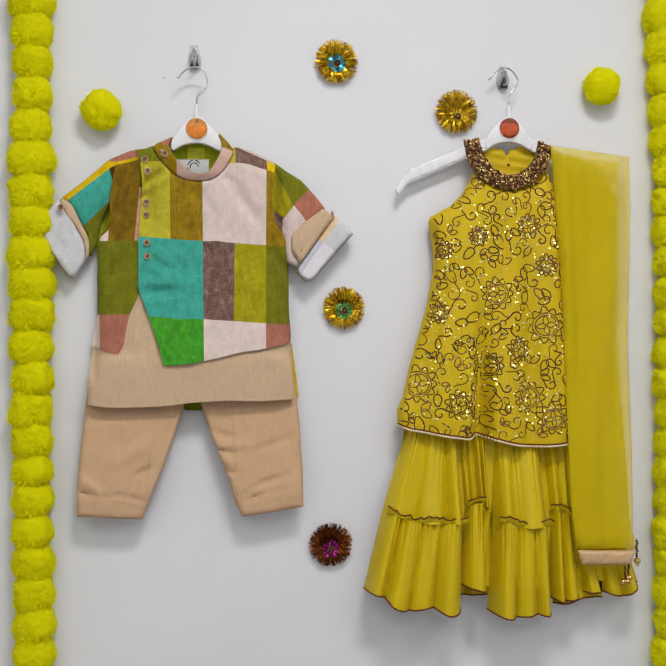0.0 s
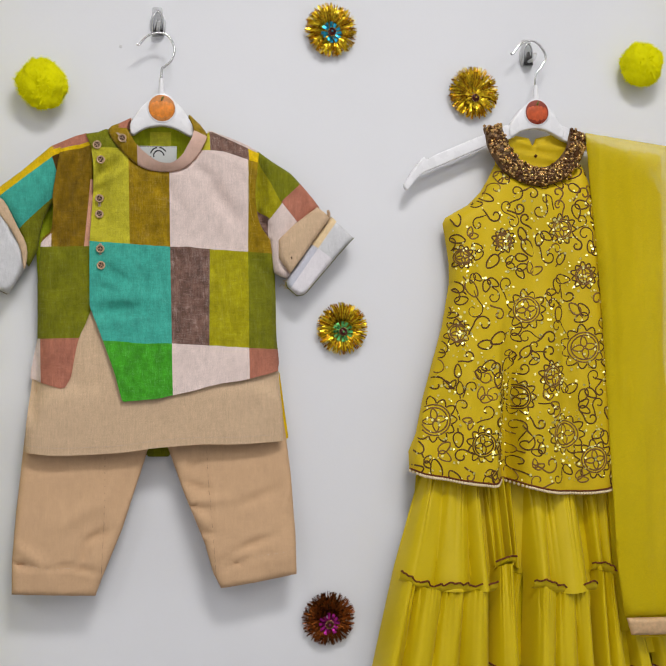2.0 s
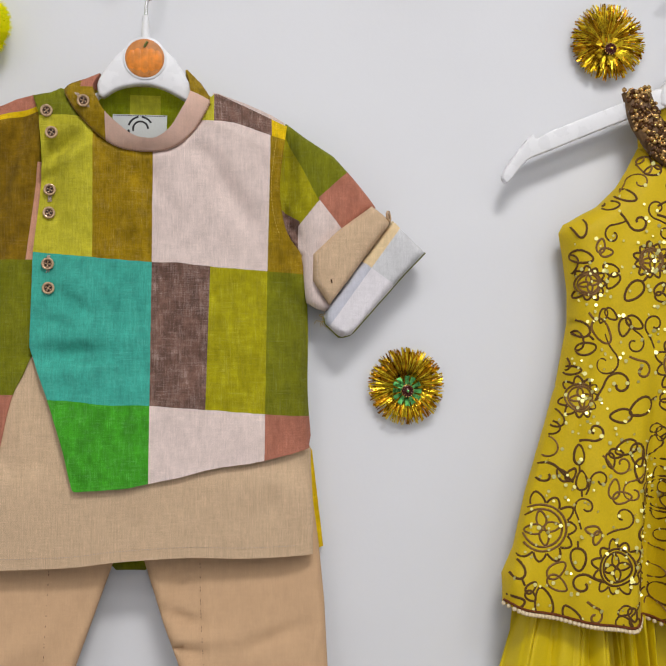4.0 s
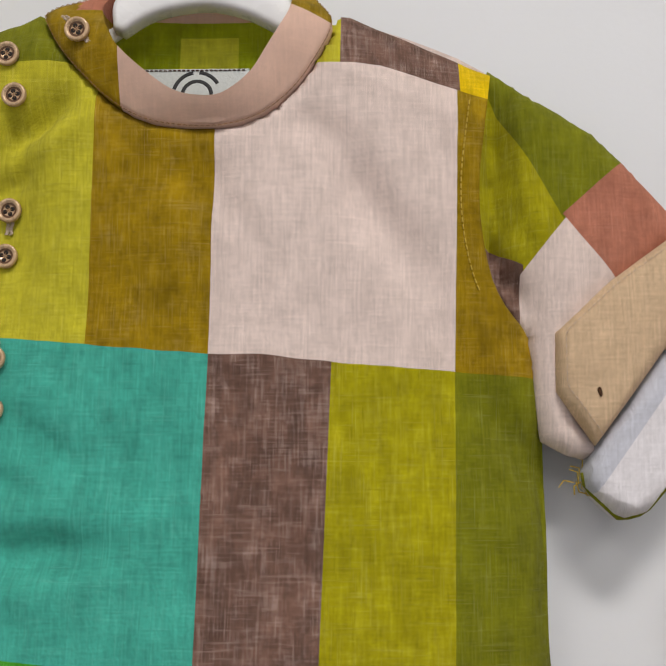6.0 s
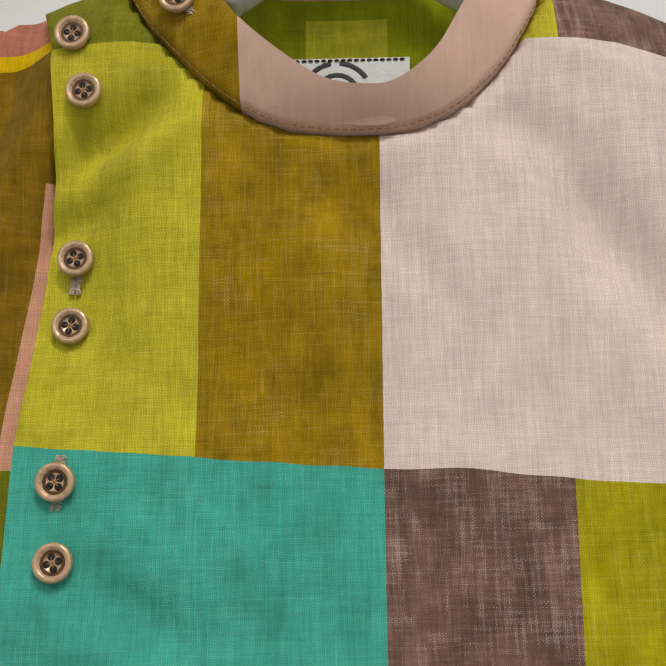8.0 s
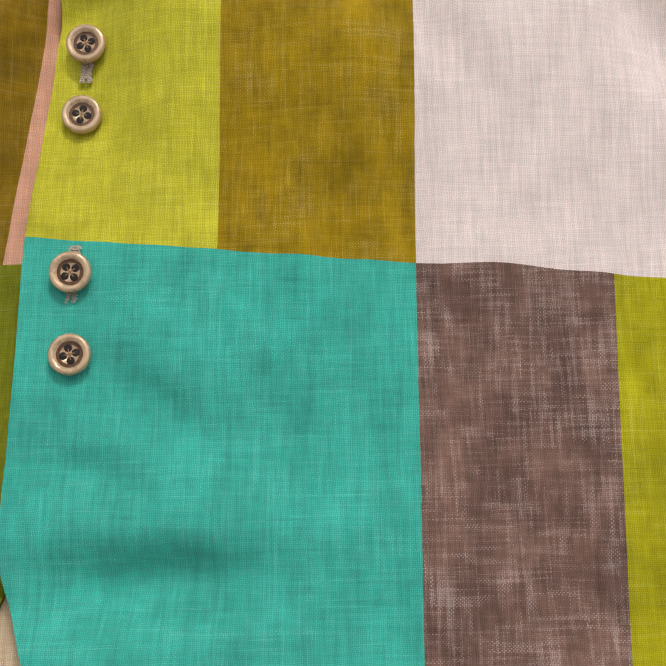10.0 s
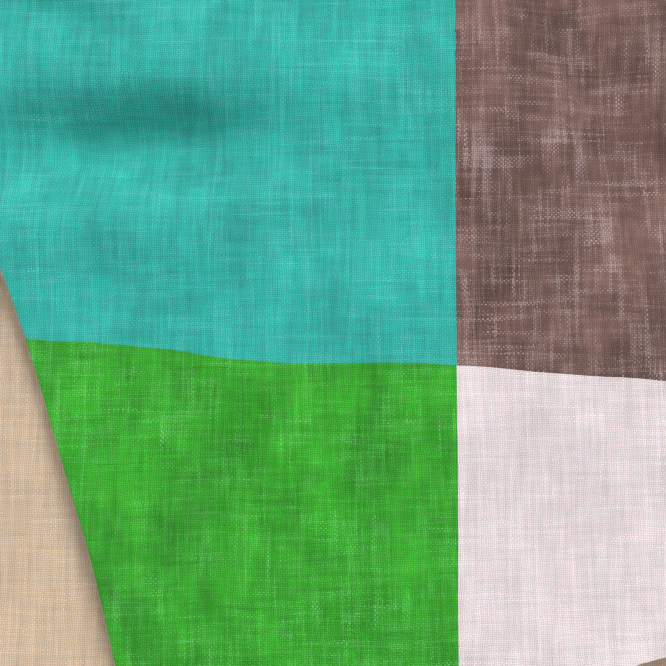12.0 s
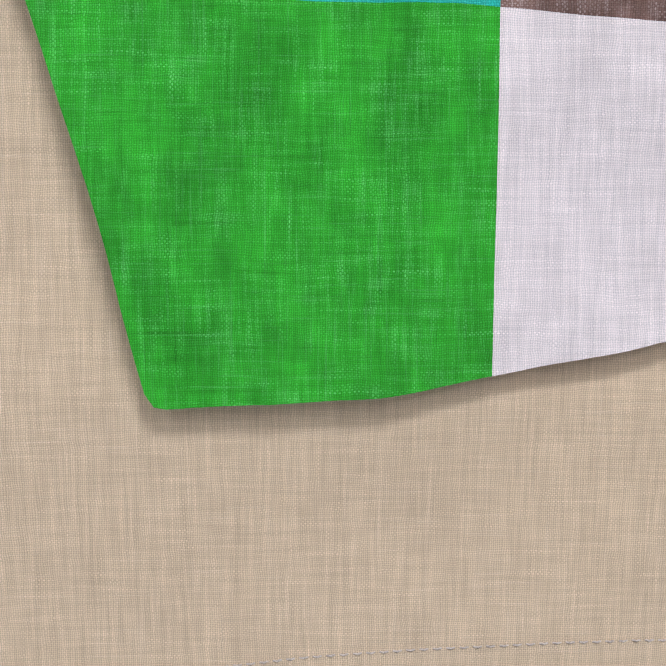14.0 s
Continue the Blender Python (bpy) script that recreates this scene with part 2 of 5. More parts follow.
def even(pts, n):
    """n points at even steps along a line."""
    p = np.array(pts, float)
    s = np.r_[0, np.cumsum(np.linalg.norm(np.diff(p, axis=0), axis=1))]
    q = np.linspace(0, s[-1], n)
    return np.stack([np.interp(q, s, p[:, i]) for i in range(p.shape[1])], 1)


def inside(x, z, poly):
    hit = False
    for (x0, z0), (x1, z1) in zip(poly, poly[1:] + poly[:1]):
        if (z0 > z) != (z1 > z) and x < (x1 - x0) * (z - z0) / (z1 - z0) + x0:
            hit = not hit
    return hit


def rim_distance(x, z, poly):
    p = np.array(poly, float)
    a, b = p, np.roll(p, -1, 0)
    d = b - a
    t = np.clip(((x - a[:, 0]) * d[:, 0] + (z - a[:, 1]) * d[:, 1]) / ((d ** 2).sum(1) + 1e-12), 0, 1)
    return float(np.hypot(a[:, 0] + t * d[:, 0] - x, a[:, 1] + t * d[:, 1] - z).min())


def pillow(poly, radius, low, high, extra=None):
    """Depth that swells from the rim of a flat-lying cloth to its middle."""
    def depth(x, z):
        t = min(1.0, rim_distance(x, z, poly) / radius)
        d = low + (high - low) * math.sqrt(max(0.0, 1 - (1 - t) ** 2))
        return d + (extra(x, z) * min(1.0, 3 * t) if extra else 0)
    return depth


def fold(x, z, cx, cz, angle, length, width, amount):
    """One soft crease in the cloth."""
    a = radians(angle)
    u = (x - cx) * math.cos(a) + (z - cz) * math.sin(a)
    v = -(x - cx) * math.sin(a) + (z - cz) * math.cos(a)
    return amount * math.exp(-(u / length) ** 2 - (v / width) ** 2)


def ripple(x, z, size, amount, seed=0.0):
    return amount * noise.noise(Vector((x / size + seed, seed * 1.7, z / size)))


def beyond(x, z, a, b):
    """Positive to the left of the way from a to b."""
    return (b[0] - a[0]) * (z - a[1]) - (b[1] - a[1]) * (x - a[0])


def let_out(poly, x0, z0, k):
    """The outline made a little wider about a point."""
    return [(x0 + (x - x0) * k, z0 + (z - z0) * k) for x, z in poly]


def cloth(poly, depth, pick=None, cuts=(), step=0.005, hem=0.0022, warp=None):
    """A hanging piece of cloth: outline in x and z, depth from the wall, cut along the lines of its print."""
    bm = bmesh.new()
    bm.faces.new([bm.verts.new((x, 0, z)) for x, z in poly])
    bm.normal_update()
    bmesh.ops.triangulate(bm, faces=bm.faces[:], ngon_method="EAR_CLIP")
    lines = list(cuts)
    xs, zs = [p[0] for p in poly], [p[1] for p in poly]
    for x in np.arange(min(xs) + step * 0.61, max(xs), step):
        lines.append(((x, 0), (x, 1)))
    for z in np.arange(min(zs) + step * 0.57, max(zs), step):
        lines.append(((0, z), (1, z)))
    for (x0, z0), (x1, z1) in lines:
        bmesh.ops.bisect_plane(bm, geom=bm.verts[:] + bm.edges[:] + bm.faces[:], dist=1e-6, plane_co=(x0, 0, z0), plane_no=(z1 - z0, 0, x0 - x1))
    bmesh.ops.remove_doubles(bm, verts=bm.verts[:], dist=1.2e-4)
    bmesh.ops.dissolve_degenerate(bm, edges=bm.edges[:], dist=5e-5)
    for f in bm.faces:
        if f.normal.y > 0:
            f.normal_flip()
        c = f.calc_center_median()
        f.material_index = pick(c.x, c.z) if pick else 0
    rim = [e for e in bm.edges if e.is_boundary]
    for e in rim:
        e.smooth = False
    for v in bm.verts:
        v.co.y = -depth(v.co.x, v.co.z)
        if warp:
            v.co.z += warp(v.co.x, v.co.z)
    made = bmesh.ops.extrude_edge_only(bm, edges=rim)["geom"]
    for v in made:
        if isinstance(v, bmesh.types.BMVert):
            v.co.y += hem
    return bm


def loft(rows, bm=None, index=0):
    """A sheet through rows of points of equal length."""
    bm = bm or bmesh.new()
    grid = [[bm.verts.new(p) for p in row] for row in rows]
    for a, b in zip(grid, grid[1:]):
        for i in range(len(a) - 1):
            bm.faces.new((a[i], a[i + 1], b[i + 1], b[i])).material_index = index
    return bm


def tube(pts, radius, sides=8, bm=None, closed=False, taper=None):
    """A round cord along the points."""
    bm = bm or bmesh.new()
    p = [Vector(q) for q in pts]
    rings = []
    side = None
    for i, c in enumerate(p):
        ahead = (p[(i + 1) % len(p)] - p[i - 1]) if closed or 0 < i < len(p) - 1 else (p[min(i + 1, len(p) - 1)] - p[max(i - 1, 0)])
        ahead.normalize()
        if side is None:
            side = ahead.orthogonal().normalized()
        side = (side - ahead * side.dot(ahead)).normalized()
        up = ahead.cross(side)
        r = radius * (taper(i / max(1, len(p) - 1)) if taper else 1)
        rings.append([bm.verts.new(c + (side * math.cos(a) + up * math.sin(a)) * r) for a in (2 * math.pi * k / sides for k in range(sides))])
    for a, b in list(zip(rings, rings[1:])) + ([(rings[-1], rings[0])] if closed else []):
        for k in range(sides):
            bm.faces.new((a[k], a[(k + 1) % sides], b[(k + 1) % sides], b[k]))
    if not closed:
        bm.faces.new(rings[0][::-1])
        bm.faces.new(rings[-1])
    return bm


def slab(poly, front, back, bevel=0.0015):
    """A solid plate from an outline in x and z, between two depths from the wall, with rounded edges."""
    bm = bmesh.new()
    f = bm.faces.new([bm.verts.new((x, -back, z)) for x, z in poly])
    made = bmesh.ops.extrude_face_region(bm, geom=[f])["geom"]
    for v in made:
        if isinstance(v, bmesh.types.BMVert):
            v.co.y = -front
    bmesh.ops.recalc_face_normals(bm, faces=bm.faces[:])
    if bevel:
        rim = [e for e in bm.edges if abs(e.verts[0].co.y - e.verts[1].co.y) < 1e-7]
        bmesh.ops.bevel(bm, geom=rim, offset=bevel, segments=3, profile=0.5, affect="EDGES", clamp_overlap=True)
    return bm


def turned(profile, n=24, bm=None):
    """A round body about the y axis that faces the room: profile of radius and height."""
    bm = bm or bmesh.new()
    rows = [[bm.verts.new((r * math.cos(a), -h, r * math.sin(a))) for a in (2 * math.pi * k / n for k in range(n))] for r, h in profile]
    for a, b in zip(rows, rows[1:]):
        for k in range(n):
            bm.faces.new((a[k], b[k], b[(k + 1) % n], a[(k + 1) % n]))
    bm.faces.new(rows[-1])
    bmesh.ops.recalc_face_normals(bm, faces=bm.faces[:])
    return bm


def ball(bm, at, r, sub=1):
    bmesh.ops.create_icosphere(bm, subdivisions=sub, radius=r, matrix=Matrix.Translation(at))


def stitches(line, depth, pitch=0.0026, size=0.0003, long=0.62, lift=0.0003):
    """A row of single sewn stitches along a line."""
    p = even(line, max(2, int(sum(math.dist(a, b) for a, b in zip(line, line[1:])) / pitch)))
    bm = bmesh.new()
    for a, b in zip(p, p[1:]):
        e = a + (b - a) * long
        m = (a + e) / 2
        tube([(a[0], -depth(*a) + 0.0001, a[1]), (m[0], -depth(*m) - lift, m[1]), (e[0], -depth(*e) + 0.0001, e[1])], size, 5, bm)
    return bm


def ribbon(bm, line, width, depth, lift=0.0005):
    """Flat raised embroidery cord on a cloth."""
    p = np.array(line, float)
    d = np.gradient(p, axis=0)
    d /= np.linalg.norm(d, axis=1)[:, None] + 1e-9
    rows = []
    for (x, z), (dx, dz) in zip(p, d):
        rows.append([bm.verts.new((x - dz * w * width, -depth(x, z) - l, z + dx * w * width)) for w, l in ((-0.5, 0.0), (-0.25, lift), (0.25, lift), (0.5, 0.0))])
    for a, b in zip(rows, rows[1:]):
        for k in range(3):
            bm.faces.new((a[k], a[k + 1], b[k + 1], b[k]))


def hang_clear(ob, z_top, off_top, z_low, off_low):
    """Clothes stand off the wall, the more so towards their lower end."""
    eye = Vector((-0.1996, -1.4869, 1.4486))
    for child in ob.children_recursive:
        at, up = Vector((0, 0, 0)), child
        while up:
            at, up = at + up.location, up.parent
        for v in child.data.vertices:
            p = v.co + at
            off = float(np.interp(p.z, [z_low, z_top], [off_low, off_top]))
            v.co = eye + (p - eye) * (1 - off / 1.4869) - at


# ---- the room ----
def box(name, x0, x1, y0, y1, z0, z1, material, label):
    bm = bmesh.new()
    bmesh.ops.create_cube(bm, size=1, matrix=Matrix.Translation(((x0 + x1) / 2, (y0 + y1) / 2, (z0 + z1) / 2)) @ Matrix.Diagonal((x1 - x0, y1 - y0, z1 - z0, 1)))
    return tagged(part(name, bm, material, smooth=False), label, kind="structure")


box("wall_north", -2.2, 2.2, 0.0, 0.12, 0, 2.75, WALL, "smooth white painted display wall")
# Walls out of view, added to bounce light back onto the clothes.
box("wall_south", -2.2, 2.2, -4.12, -4.0, 0, 2.75, WALL, "unseen white wall that bounces light")
box("wall_west", -2.32, -2.2, -4.0, 0.12, 0, 2.75, WALL, "unseen white wall that bounces light")
box("wall_east", 2.2, 2.32, -4.0, 0.12, 0, 2.75, WALL, "unseen white wall that bounces light")
# Unseen floor, grey so that the foil has something dark to reflect.
box("floor", -2.32, 2.32, -4.12, 0.12, -0.1, 0.0, FLOOR, "unseen grey floor that gives dark reflections")
# Unseen ceiling, added to close the room for bounced light.
box("ceiling", -2.32, 2.32, -4.12, 0.12, 2.75, 2.85, CEIL, "unseen white ceiling that bounces light")


# ---- the hooks and hangers ----
def wall_hook(x, z, flip=1):
    hook = thing("wall_hook", "small clear plastic hook with a chrome loop", "hook", "wall hooks", x, 0, z)
    plate = [(x + a, z + flip * b) for a, b in ((-0.0070, -0.0180), (-0.0098, -0.0090), (-0.0095, 0.0000), (-0.0066, 0.0085), (-0.0060, 0.0165), (-0.0045, 0.0175), (0.0045, 0.0175), (0.0060, 0.0165), (0.0066, 0.0085), (0.0095, 0.0000), (0.0098, -0.0090), (0.0070, -0.0180))]
    part("back_plate", slab(plate, 0.004, 0.0, 0.0012), CLEAR, hook)
    loop = [(x + a, -d, z + flip * b) for a, b, d in curve([(-0.0062, -0.014, 0.006), (-0.0055, 0.0, 0.008), (-0.003, 0.008, 0.0085), (0, 0.0105, 0.0085), (0.003, 0.008, 0.0085), (0.0055, 0.0, 0.008), (0.0062, -0.014, 0.006)], 5)]
    part("loop", tube(loop, 0.0013, 8), CHROME, hook, "chrome wire loop")
    tongue = [(x + a, z + flip * b) for a, b in ((-0.0060, -0.0172), (-0.0009, 0.0000), (0.0009, 0.0000), (0.0060, -0.0172))]
    part("tongue", slab(tongue, 0.011, 0.004, 0.001), DARK_SLOT, hook, "dark metal tongue of the hook")
    peg = [(x, -0.004, z - 0.0125), (x, -0.02, z - 0.0135), (x, -0.0275, z - 0.0128), (x, -0.031, z - 0.008)]
    part("peg", tube(curve(peg, 4), 0.0024, 8), CLEAR, hook)
    return hook


wall_hook(-0.2006, 1.8145)
wall_hook(0.2724, 1.7925)


def clothes_hanger(name_label, x, z, sticker, arms, tip_left, tip_right, wire, depth):
    """z: the height of the middle of the yoke."""
    h = thing("clothes_hanger", name_label, "hanger", "hangers", x, -depth, z)
    up = curve([(x - 0.0370, z - 0.0300), (x - 0.0362, z - 0.0170), (x - 0.0200, z + 0.0050), (x, z + 0.0150), (x + 0.0200, z + 0.0050), (x + 0.0362, z - 0.0200), (x + 0.0370, z - 0.0310)], 6)
    low = curve([(x + 0.0330, z - 0.0330), (x + 0.0165, z - 0.0242), (x, z - 0.0206), (x - 0.0200, z - 0.0240), (x - 0.0330, z - 0.0320)], 6)
    part("yoke", slab(up + low, depth + 0.005, depth - 0.005, 0.0025), WHITE_PLASTIC, h)
    for pts in arms:
        part("arm", slab(curve(pts, 4, True), depth + (0.003 if x > 0 else -0.0025), depth - 0.0055, 0.0022), WHITE_PLASTIC, h)
    bm = bmesh.new()
    turned([(0.0172, 0), (0.0172, 0.0005), (0.0168, 0.0007)], 40, bm)
    rim = part("sticker_rim", bm, WHITE_PLASTIC, h, "white border of a round sticker")
    rim.location = (0, -0.0052, 0)
    disc = part("sticker", turned([(0.0155, 0), (0.0155, 0.0010), (0.0151, 0.0011)], 40), STICKER_A if sticker is ORANGE else STICKER_B, h, "round glossy orange sticker")
    disc.location = (0, -0.0052, 0)
    for off, wide in ((-0.0098, 0.0042), (0.0098, 0.0042), (-0.0054, 0.0050), (0.0054, 0.0050), (0.0, 0.0046)):
        bm = bmesh.new()
        high = 0.0108 - abs(off) * 0.32
        loft([[(off + wide * r * math.cos(a), -(0.0012 + 0.0005 * math.sqrt(1 - r * r)), high * r * math.sin(a) - 0.0012) for a in np.linspace(2 * math.pi, 0, 25)] for r in (1.0, 0.8, 0.5, 0.2, 0.02)], bm)
        lobe = part("printed_lobe", bm, ORANGE if sticker is ORANGE else RED_ORANGE, disc, "orange printed gourd rib")
        lobe.location = (0, 0, 0)
    stalk = part("printed_stalk", tube(curve([(0, -0.0016, 0.0085), (0.0006, -0.0016, 0.0110), (0.0022, -0.0016, 0.0132)], 3), 0.0011, 6), STALK, disc, "green printed stalk")
    stalk.location = (0, 0, 0)
    part("wire_hook", tube([(a, -depth, b) for a, b in curve(wire, 6)], 0.0014, 10), CHROME, h, "bent chrome wire hook")
    stem = [(wire[0][0], -depth, z + 0.012), (wire[0][0], -depth, z + 0.036)]
    part("collar", tube(stem, 0.0034, 12, taper=lambda t: 1.25 - 0.45 * t), WHITE_PLASTIC, h)
    return h


clothes_hanger("white plastic hanger with a chrome hook inside the chequered shirt", -0.1991, 1.7035, ORANGE,
               [[(-0.2320, 1.6800), (-0.2325, 1.6740), (-0.296, 1.632), (-0.302, 1.641)], [(-0.1665, 1.6800), (-0.1660, 1.6740), (-0.114, 1.632), (-0.108, 1.641)]], 0, 0,
               [(-0.1989, 1.7122), (-0.1983, 1.7480), (-0.1939, 1.7542), (-0.1864, 1.7617), (-0.1825, 1.7741), (-0.1872, 1.7876), (-0.1963, 1.7936), (-0.2086, 1.7921), (-0.2179, 1.7858), (-0.2235, 1.7790), (-0.2262, 1.7797)], 0.027)
clothes_hanger("white plastic hanger with notched arms carrying the green dress", 0.2737, 1.7097, RED_ORANGE,
               [[(0.2390, 1.6940), (0.2066, 1.6820), (0.1422, 1.6559), (0.1270, 1.6480), (0.1215, 1.6500), (0.0993, 1.6206), (0.0988, 1.6120), (0.1035, 1.6115), (0.1180, 1.6290), (0.1421, 1.6399), (0.2085, 1.6672), (0.2440, 1.6790)],
                [(0.3080, 1.6940), (0.3410, 1.6800), (0.4060, 1.6530), (0.4210, 1.6450), (0.4270, 1.6470), (0.4490, 1.6180), (0.4495, 1.6090), (0.4440, 1.6085), (0.4300, 1.6260), (0.4060, 1.6370), (0.3390, 1.6650), (0.3040, 1.6790)]], 0, 0,
               [(0.2749, 1.7381), (0.2750, 1.7575), (0.2839, 1.7705), (0.2894, 1.7836), (0.2807, 1.7976), (0.2686, 1.8025), (0.2538, 1.7958), (0.2450, 1.7850), (0.2420, 1.7860)], 0.024)


# ---- the chequered shirt ----
kurta = thing("kurta_shirt", "short-sleeved patchwork-print linen shirt with slanted hem hanging on a hanger", "shirt", "", -0.2, -0.03, 1.5)
SHIRT_FOLDS = [(-0.252, 1.4665, 4, 0.026, 0.0085, -0.0042), (-0.250, 1.478, 4, 0.026, 0.008, 0.0012), (-0.262, 1.452, 0, 0.02, 0.008, 0.0016), (-0.254, 1.508, -35, 0.018, 0.004, -0.0016),
               (-0.270, 1.492, -8, 0.012, 0.003, -0.0014), (-0.262, 1.631, 38, 0.020, 0.0055, -0.0050), (-0.254, 1.622, 40, 0.022, 0.006, 0.0014), (-0.272, 1.608, 34, 0.012, 0.005, -0.0038), (-0.259, 1.504, -38, 0.010, 0.004, -0.0016), (-0.204, 1.6130, 0, 0.018, 0.010, -0.0020), (-0.190, 1.600, -50, 0.018, 0.008, -0.0018),
               (-0.131, 1.597, -58, 0.040, 0.009, -0.0034), (-0.158, 1.630, -20, 0.018, 0.006, -0.0014), (-0.079, 1.507, -58, 0.030, 0.008, -0.0042),
               (-0.086, 1.478, -50, 0.022, 0.007, 0.0014), (-0.172, 1.490, -68, 0.045, 0.007, -0.0020), (-0.214, 1.560, 75, 0.040, 0.012, 0.0008),
               (-0.276, 1.588, 90, 0.030, 0.020, -0.0050), (-0.312, 1.590, 80, 0.04, 0.008, -0.0040), (-0.298, 1.600, 84, 0.05, 0.006, 0.0016), (-0.318, 1.500, 60, 0.03, 0.008, -0.0026), (-0.298, 1.640, 74, 0.035, 0.009, -0.0065), (-0.306, 1.610, 80, 0.03, 0.006, 0.0020), (-0.326, 1.560, 64, 0.020, 0.005, -0.0050), (-0.318, 1.572, 58, 0.022, 0.005, 0.0024), (-0.310, 1.548, 50, 0.018, 0.005, -0.0026)]


def shirt_depth(x, z):
    base = float(np.interp(z, [1.36, 1.43, 1.50, 1.55, 1.60, 1.66], [0.052, 0.0445, 0.0370, 0.0345, 0.0370, 0.0400]))
    u = min(1.0, abs((x + 0.2075) / (0.139 + 0.05 * max(0, 1.45 - z))))
    d = 0.020 + (base - 0.020) * math.sqrt(1 - u ** 6)
    over = min(1.681 - 0.447 * (x + 0.1423), 1.681 + 0.42 * (x + 0.280)) - z
    low = 0.0215
    d = low + (d - low) * math.sqrt(min(1.0, max(0.0, over) / 0.03)) if over < 0.03 else d
    return d + 1.9 * sum(fold(x, z, *f) for f in SHIRT_FOLDS) + ripple(x, z, 0.035, 0.0020) + ripple(x * 1.8, z * 0.5, 0.028, 0.0012, 2) + ripple(x, z, 0.012, 0.0003, 3)


# front panel with the slanted button edge
NECK = curve([(-0.1457, 1.6709), (-0.1493, 1.6611), (-0.1589, 1.6448), (-0.1718, 1.6329), (-0.1844, 1.6279), (-0.1968, 1.6268), (-0.2091, 1.6277), (-0.2216, 1.6307), (-0.2341, 1.6383), (-0.2470, 1.6509), (-0.2562, 1.6622), (-0.2631, 1.6752)], 4)
front = [(-0.2872, 1.6728), (-0.2808, 1.6560), (-0.2790, 1.6330), (-0.2794, 1.6160), (-0.2822, 1.5830), (-0.2854, 1.5469), (-0.2862, 1.5100), (-0.2866, 1.4720)]
front += curve([(-0.2850, 1.4660), (-0.2771, 1.4441), (-0.2722, 1.4300), (-0.2611, 1.3965), (-0.2548, 1.3715), (-0.2525, 1.3625)], 4) + [(-0.2510, 1.3602)]
front += curve([(-0.2490, 1.3598), (-0.2271, 1.3608), (-0.2092, 1.3624), (-0.1948, 1.3652), (-0.1651, 1.3710), (-0.1450, 1.3761), (-0.1045, 1.3815), (-0.0661, 1.3896)], 4)
front += curve([(-0.0645, 1.3989), (-0.0668, 1.4307), (-0.0670, 1.4561), (-0.0662, 1.4877), (-0.0674, 1.5130)], 3)
ARMHOLE = curve([(-0.0712, 1.5464), (-0.0842, 1.5643), (-0.0898, 1.5865), (-0.0905, 1.6069), (-0.0882, 1.6276), (-0.0845, 1.6528)], 4)
front += ARMHOLE + [(-0.0969, 1.6584), (-0.1180, 1.6677), (-0.1400, 1.6772)] + [(x + (-0.2045 - x) * 0.09, z + 0.0045) for x, z in NECK] + [(-0.2734, 1.6740)]

V_OLIVE = ((-0.2400, 1.50), (-0.2388, 1.66))
V_MID = ((-0.1930, 1.5394), (-0.1918, 1.66))
V_MID_LOW = ((-0.1930, 1.5394), (-0.1944, 1.3600))
V_SIDE = ((-0.1007, 1.5326), (-0.0982, 1.6500))
V_SIDE_LOW = ((-0.1007, 1.5326), (-0.1042, 1.3600))
V_BROWN = ((-0.1467, 1.5373), (-0.1508, 1.4100))
H1_LEFT, H1_RIGHT = ((-0.2856, 1.5469), (-0.1930, 1.5394)), ((-0.1930, 1.5394), (-0.1005, 1.5333))
H2_LEFT, H2_RIGHT = ((-0.2724, 1.4308), (-0.1938, 1.4258)), ((-0.1938, 1.4258), (-0.1027, 1.4182))
H_TOP, H_TOP_R = ((-0.1523, 1.6535), (-0.1284, 1.6525)), ((-0.1284, 1.6525), (-0.0980, 1.6438))
FRONT_CLOTHS = [LIME, OLIVE, PALE, TEAL, MAUVE, LIME_DEEP, MOSS, GREEN, ROSE, YELLOW]


def front_print(x, z):
    h1 = beyond(x, z, *(H1_LEFT if x < -0.1930 else H1_RIGHT)) > 0
    h2 = beyond(x, z, *(H2_LEFT if x < -0.1938 else H2_RIGHT)) > 0
    mid = beyond(x, z, *V_MID) < 0 if h1 else beyond(x, z, *V_MID_LOW) > 0
    side = beyond(x, z, *V_SIDE) < 0 if h1 else beyond(x, z, *V_SIDE_LOW) > 0
    if h1:
        if not mid:
            return 6 if z > 1.6545 and x < -0.2460 else (1 if beyond(x, z, *V_OLIVE) < 0 else 0)
        top = beyond(x, z, *(H_TOP if x < -0.1284 else H_TOP_R)) > 0
        if top:
            return 9 if x > -0.0972 else (4 if x > -0.1438 else 0)
        return 1 if side else 2
    if h2:
        if not mid:
            return 3
        return 6 if side else (5 if beyond(x, z, *V_BROWN) > 0 else 4)
    return 8 if side else (2 if mid else 7)


def print_wave(x, z):
    """The printed lines are not quite straight."""
    return (0.0013 * math.exp(-((x + 0.170) / 0.016) ** 2 - ((z - 1.538) / 0.012) ** 2) - 0.0017 * math.exp(-((x + 0.227) / 0.016) ** 2 - ((z - 1.4280) / 0.010) ** 2)
            + 0.0005 * noise.noise(Vector((x * 90, 4.0, z * 60))))


NECK_X, NECK_Z = [p[0] for p in NECK[::-1]], [p[1] for p in NECK[::-1]]


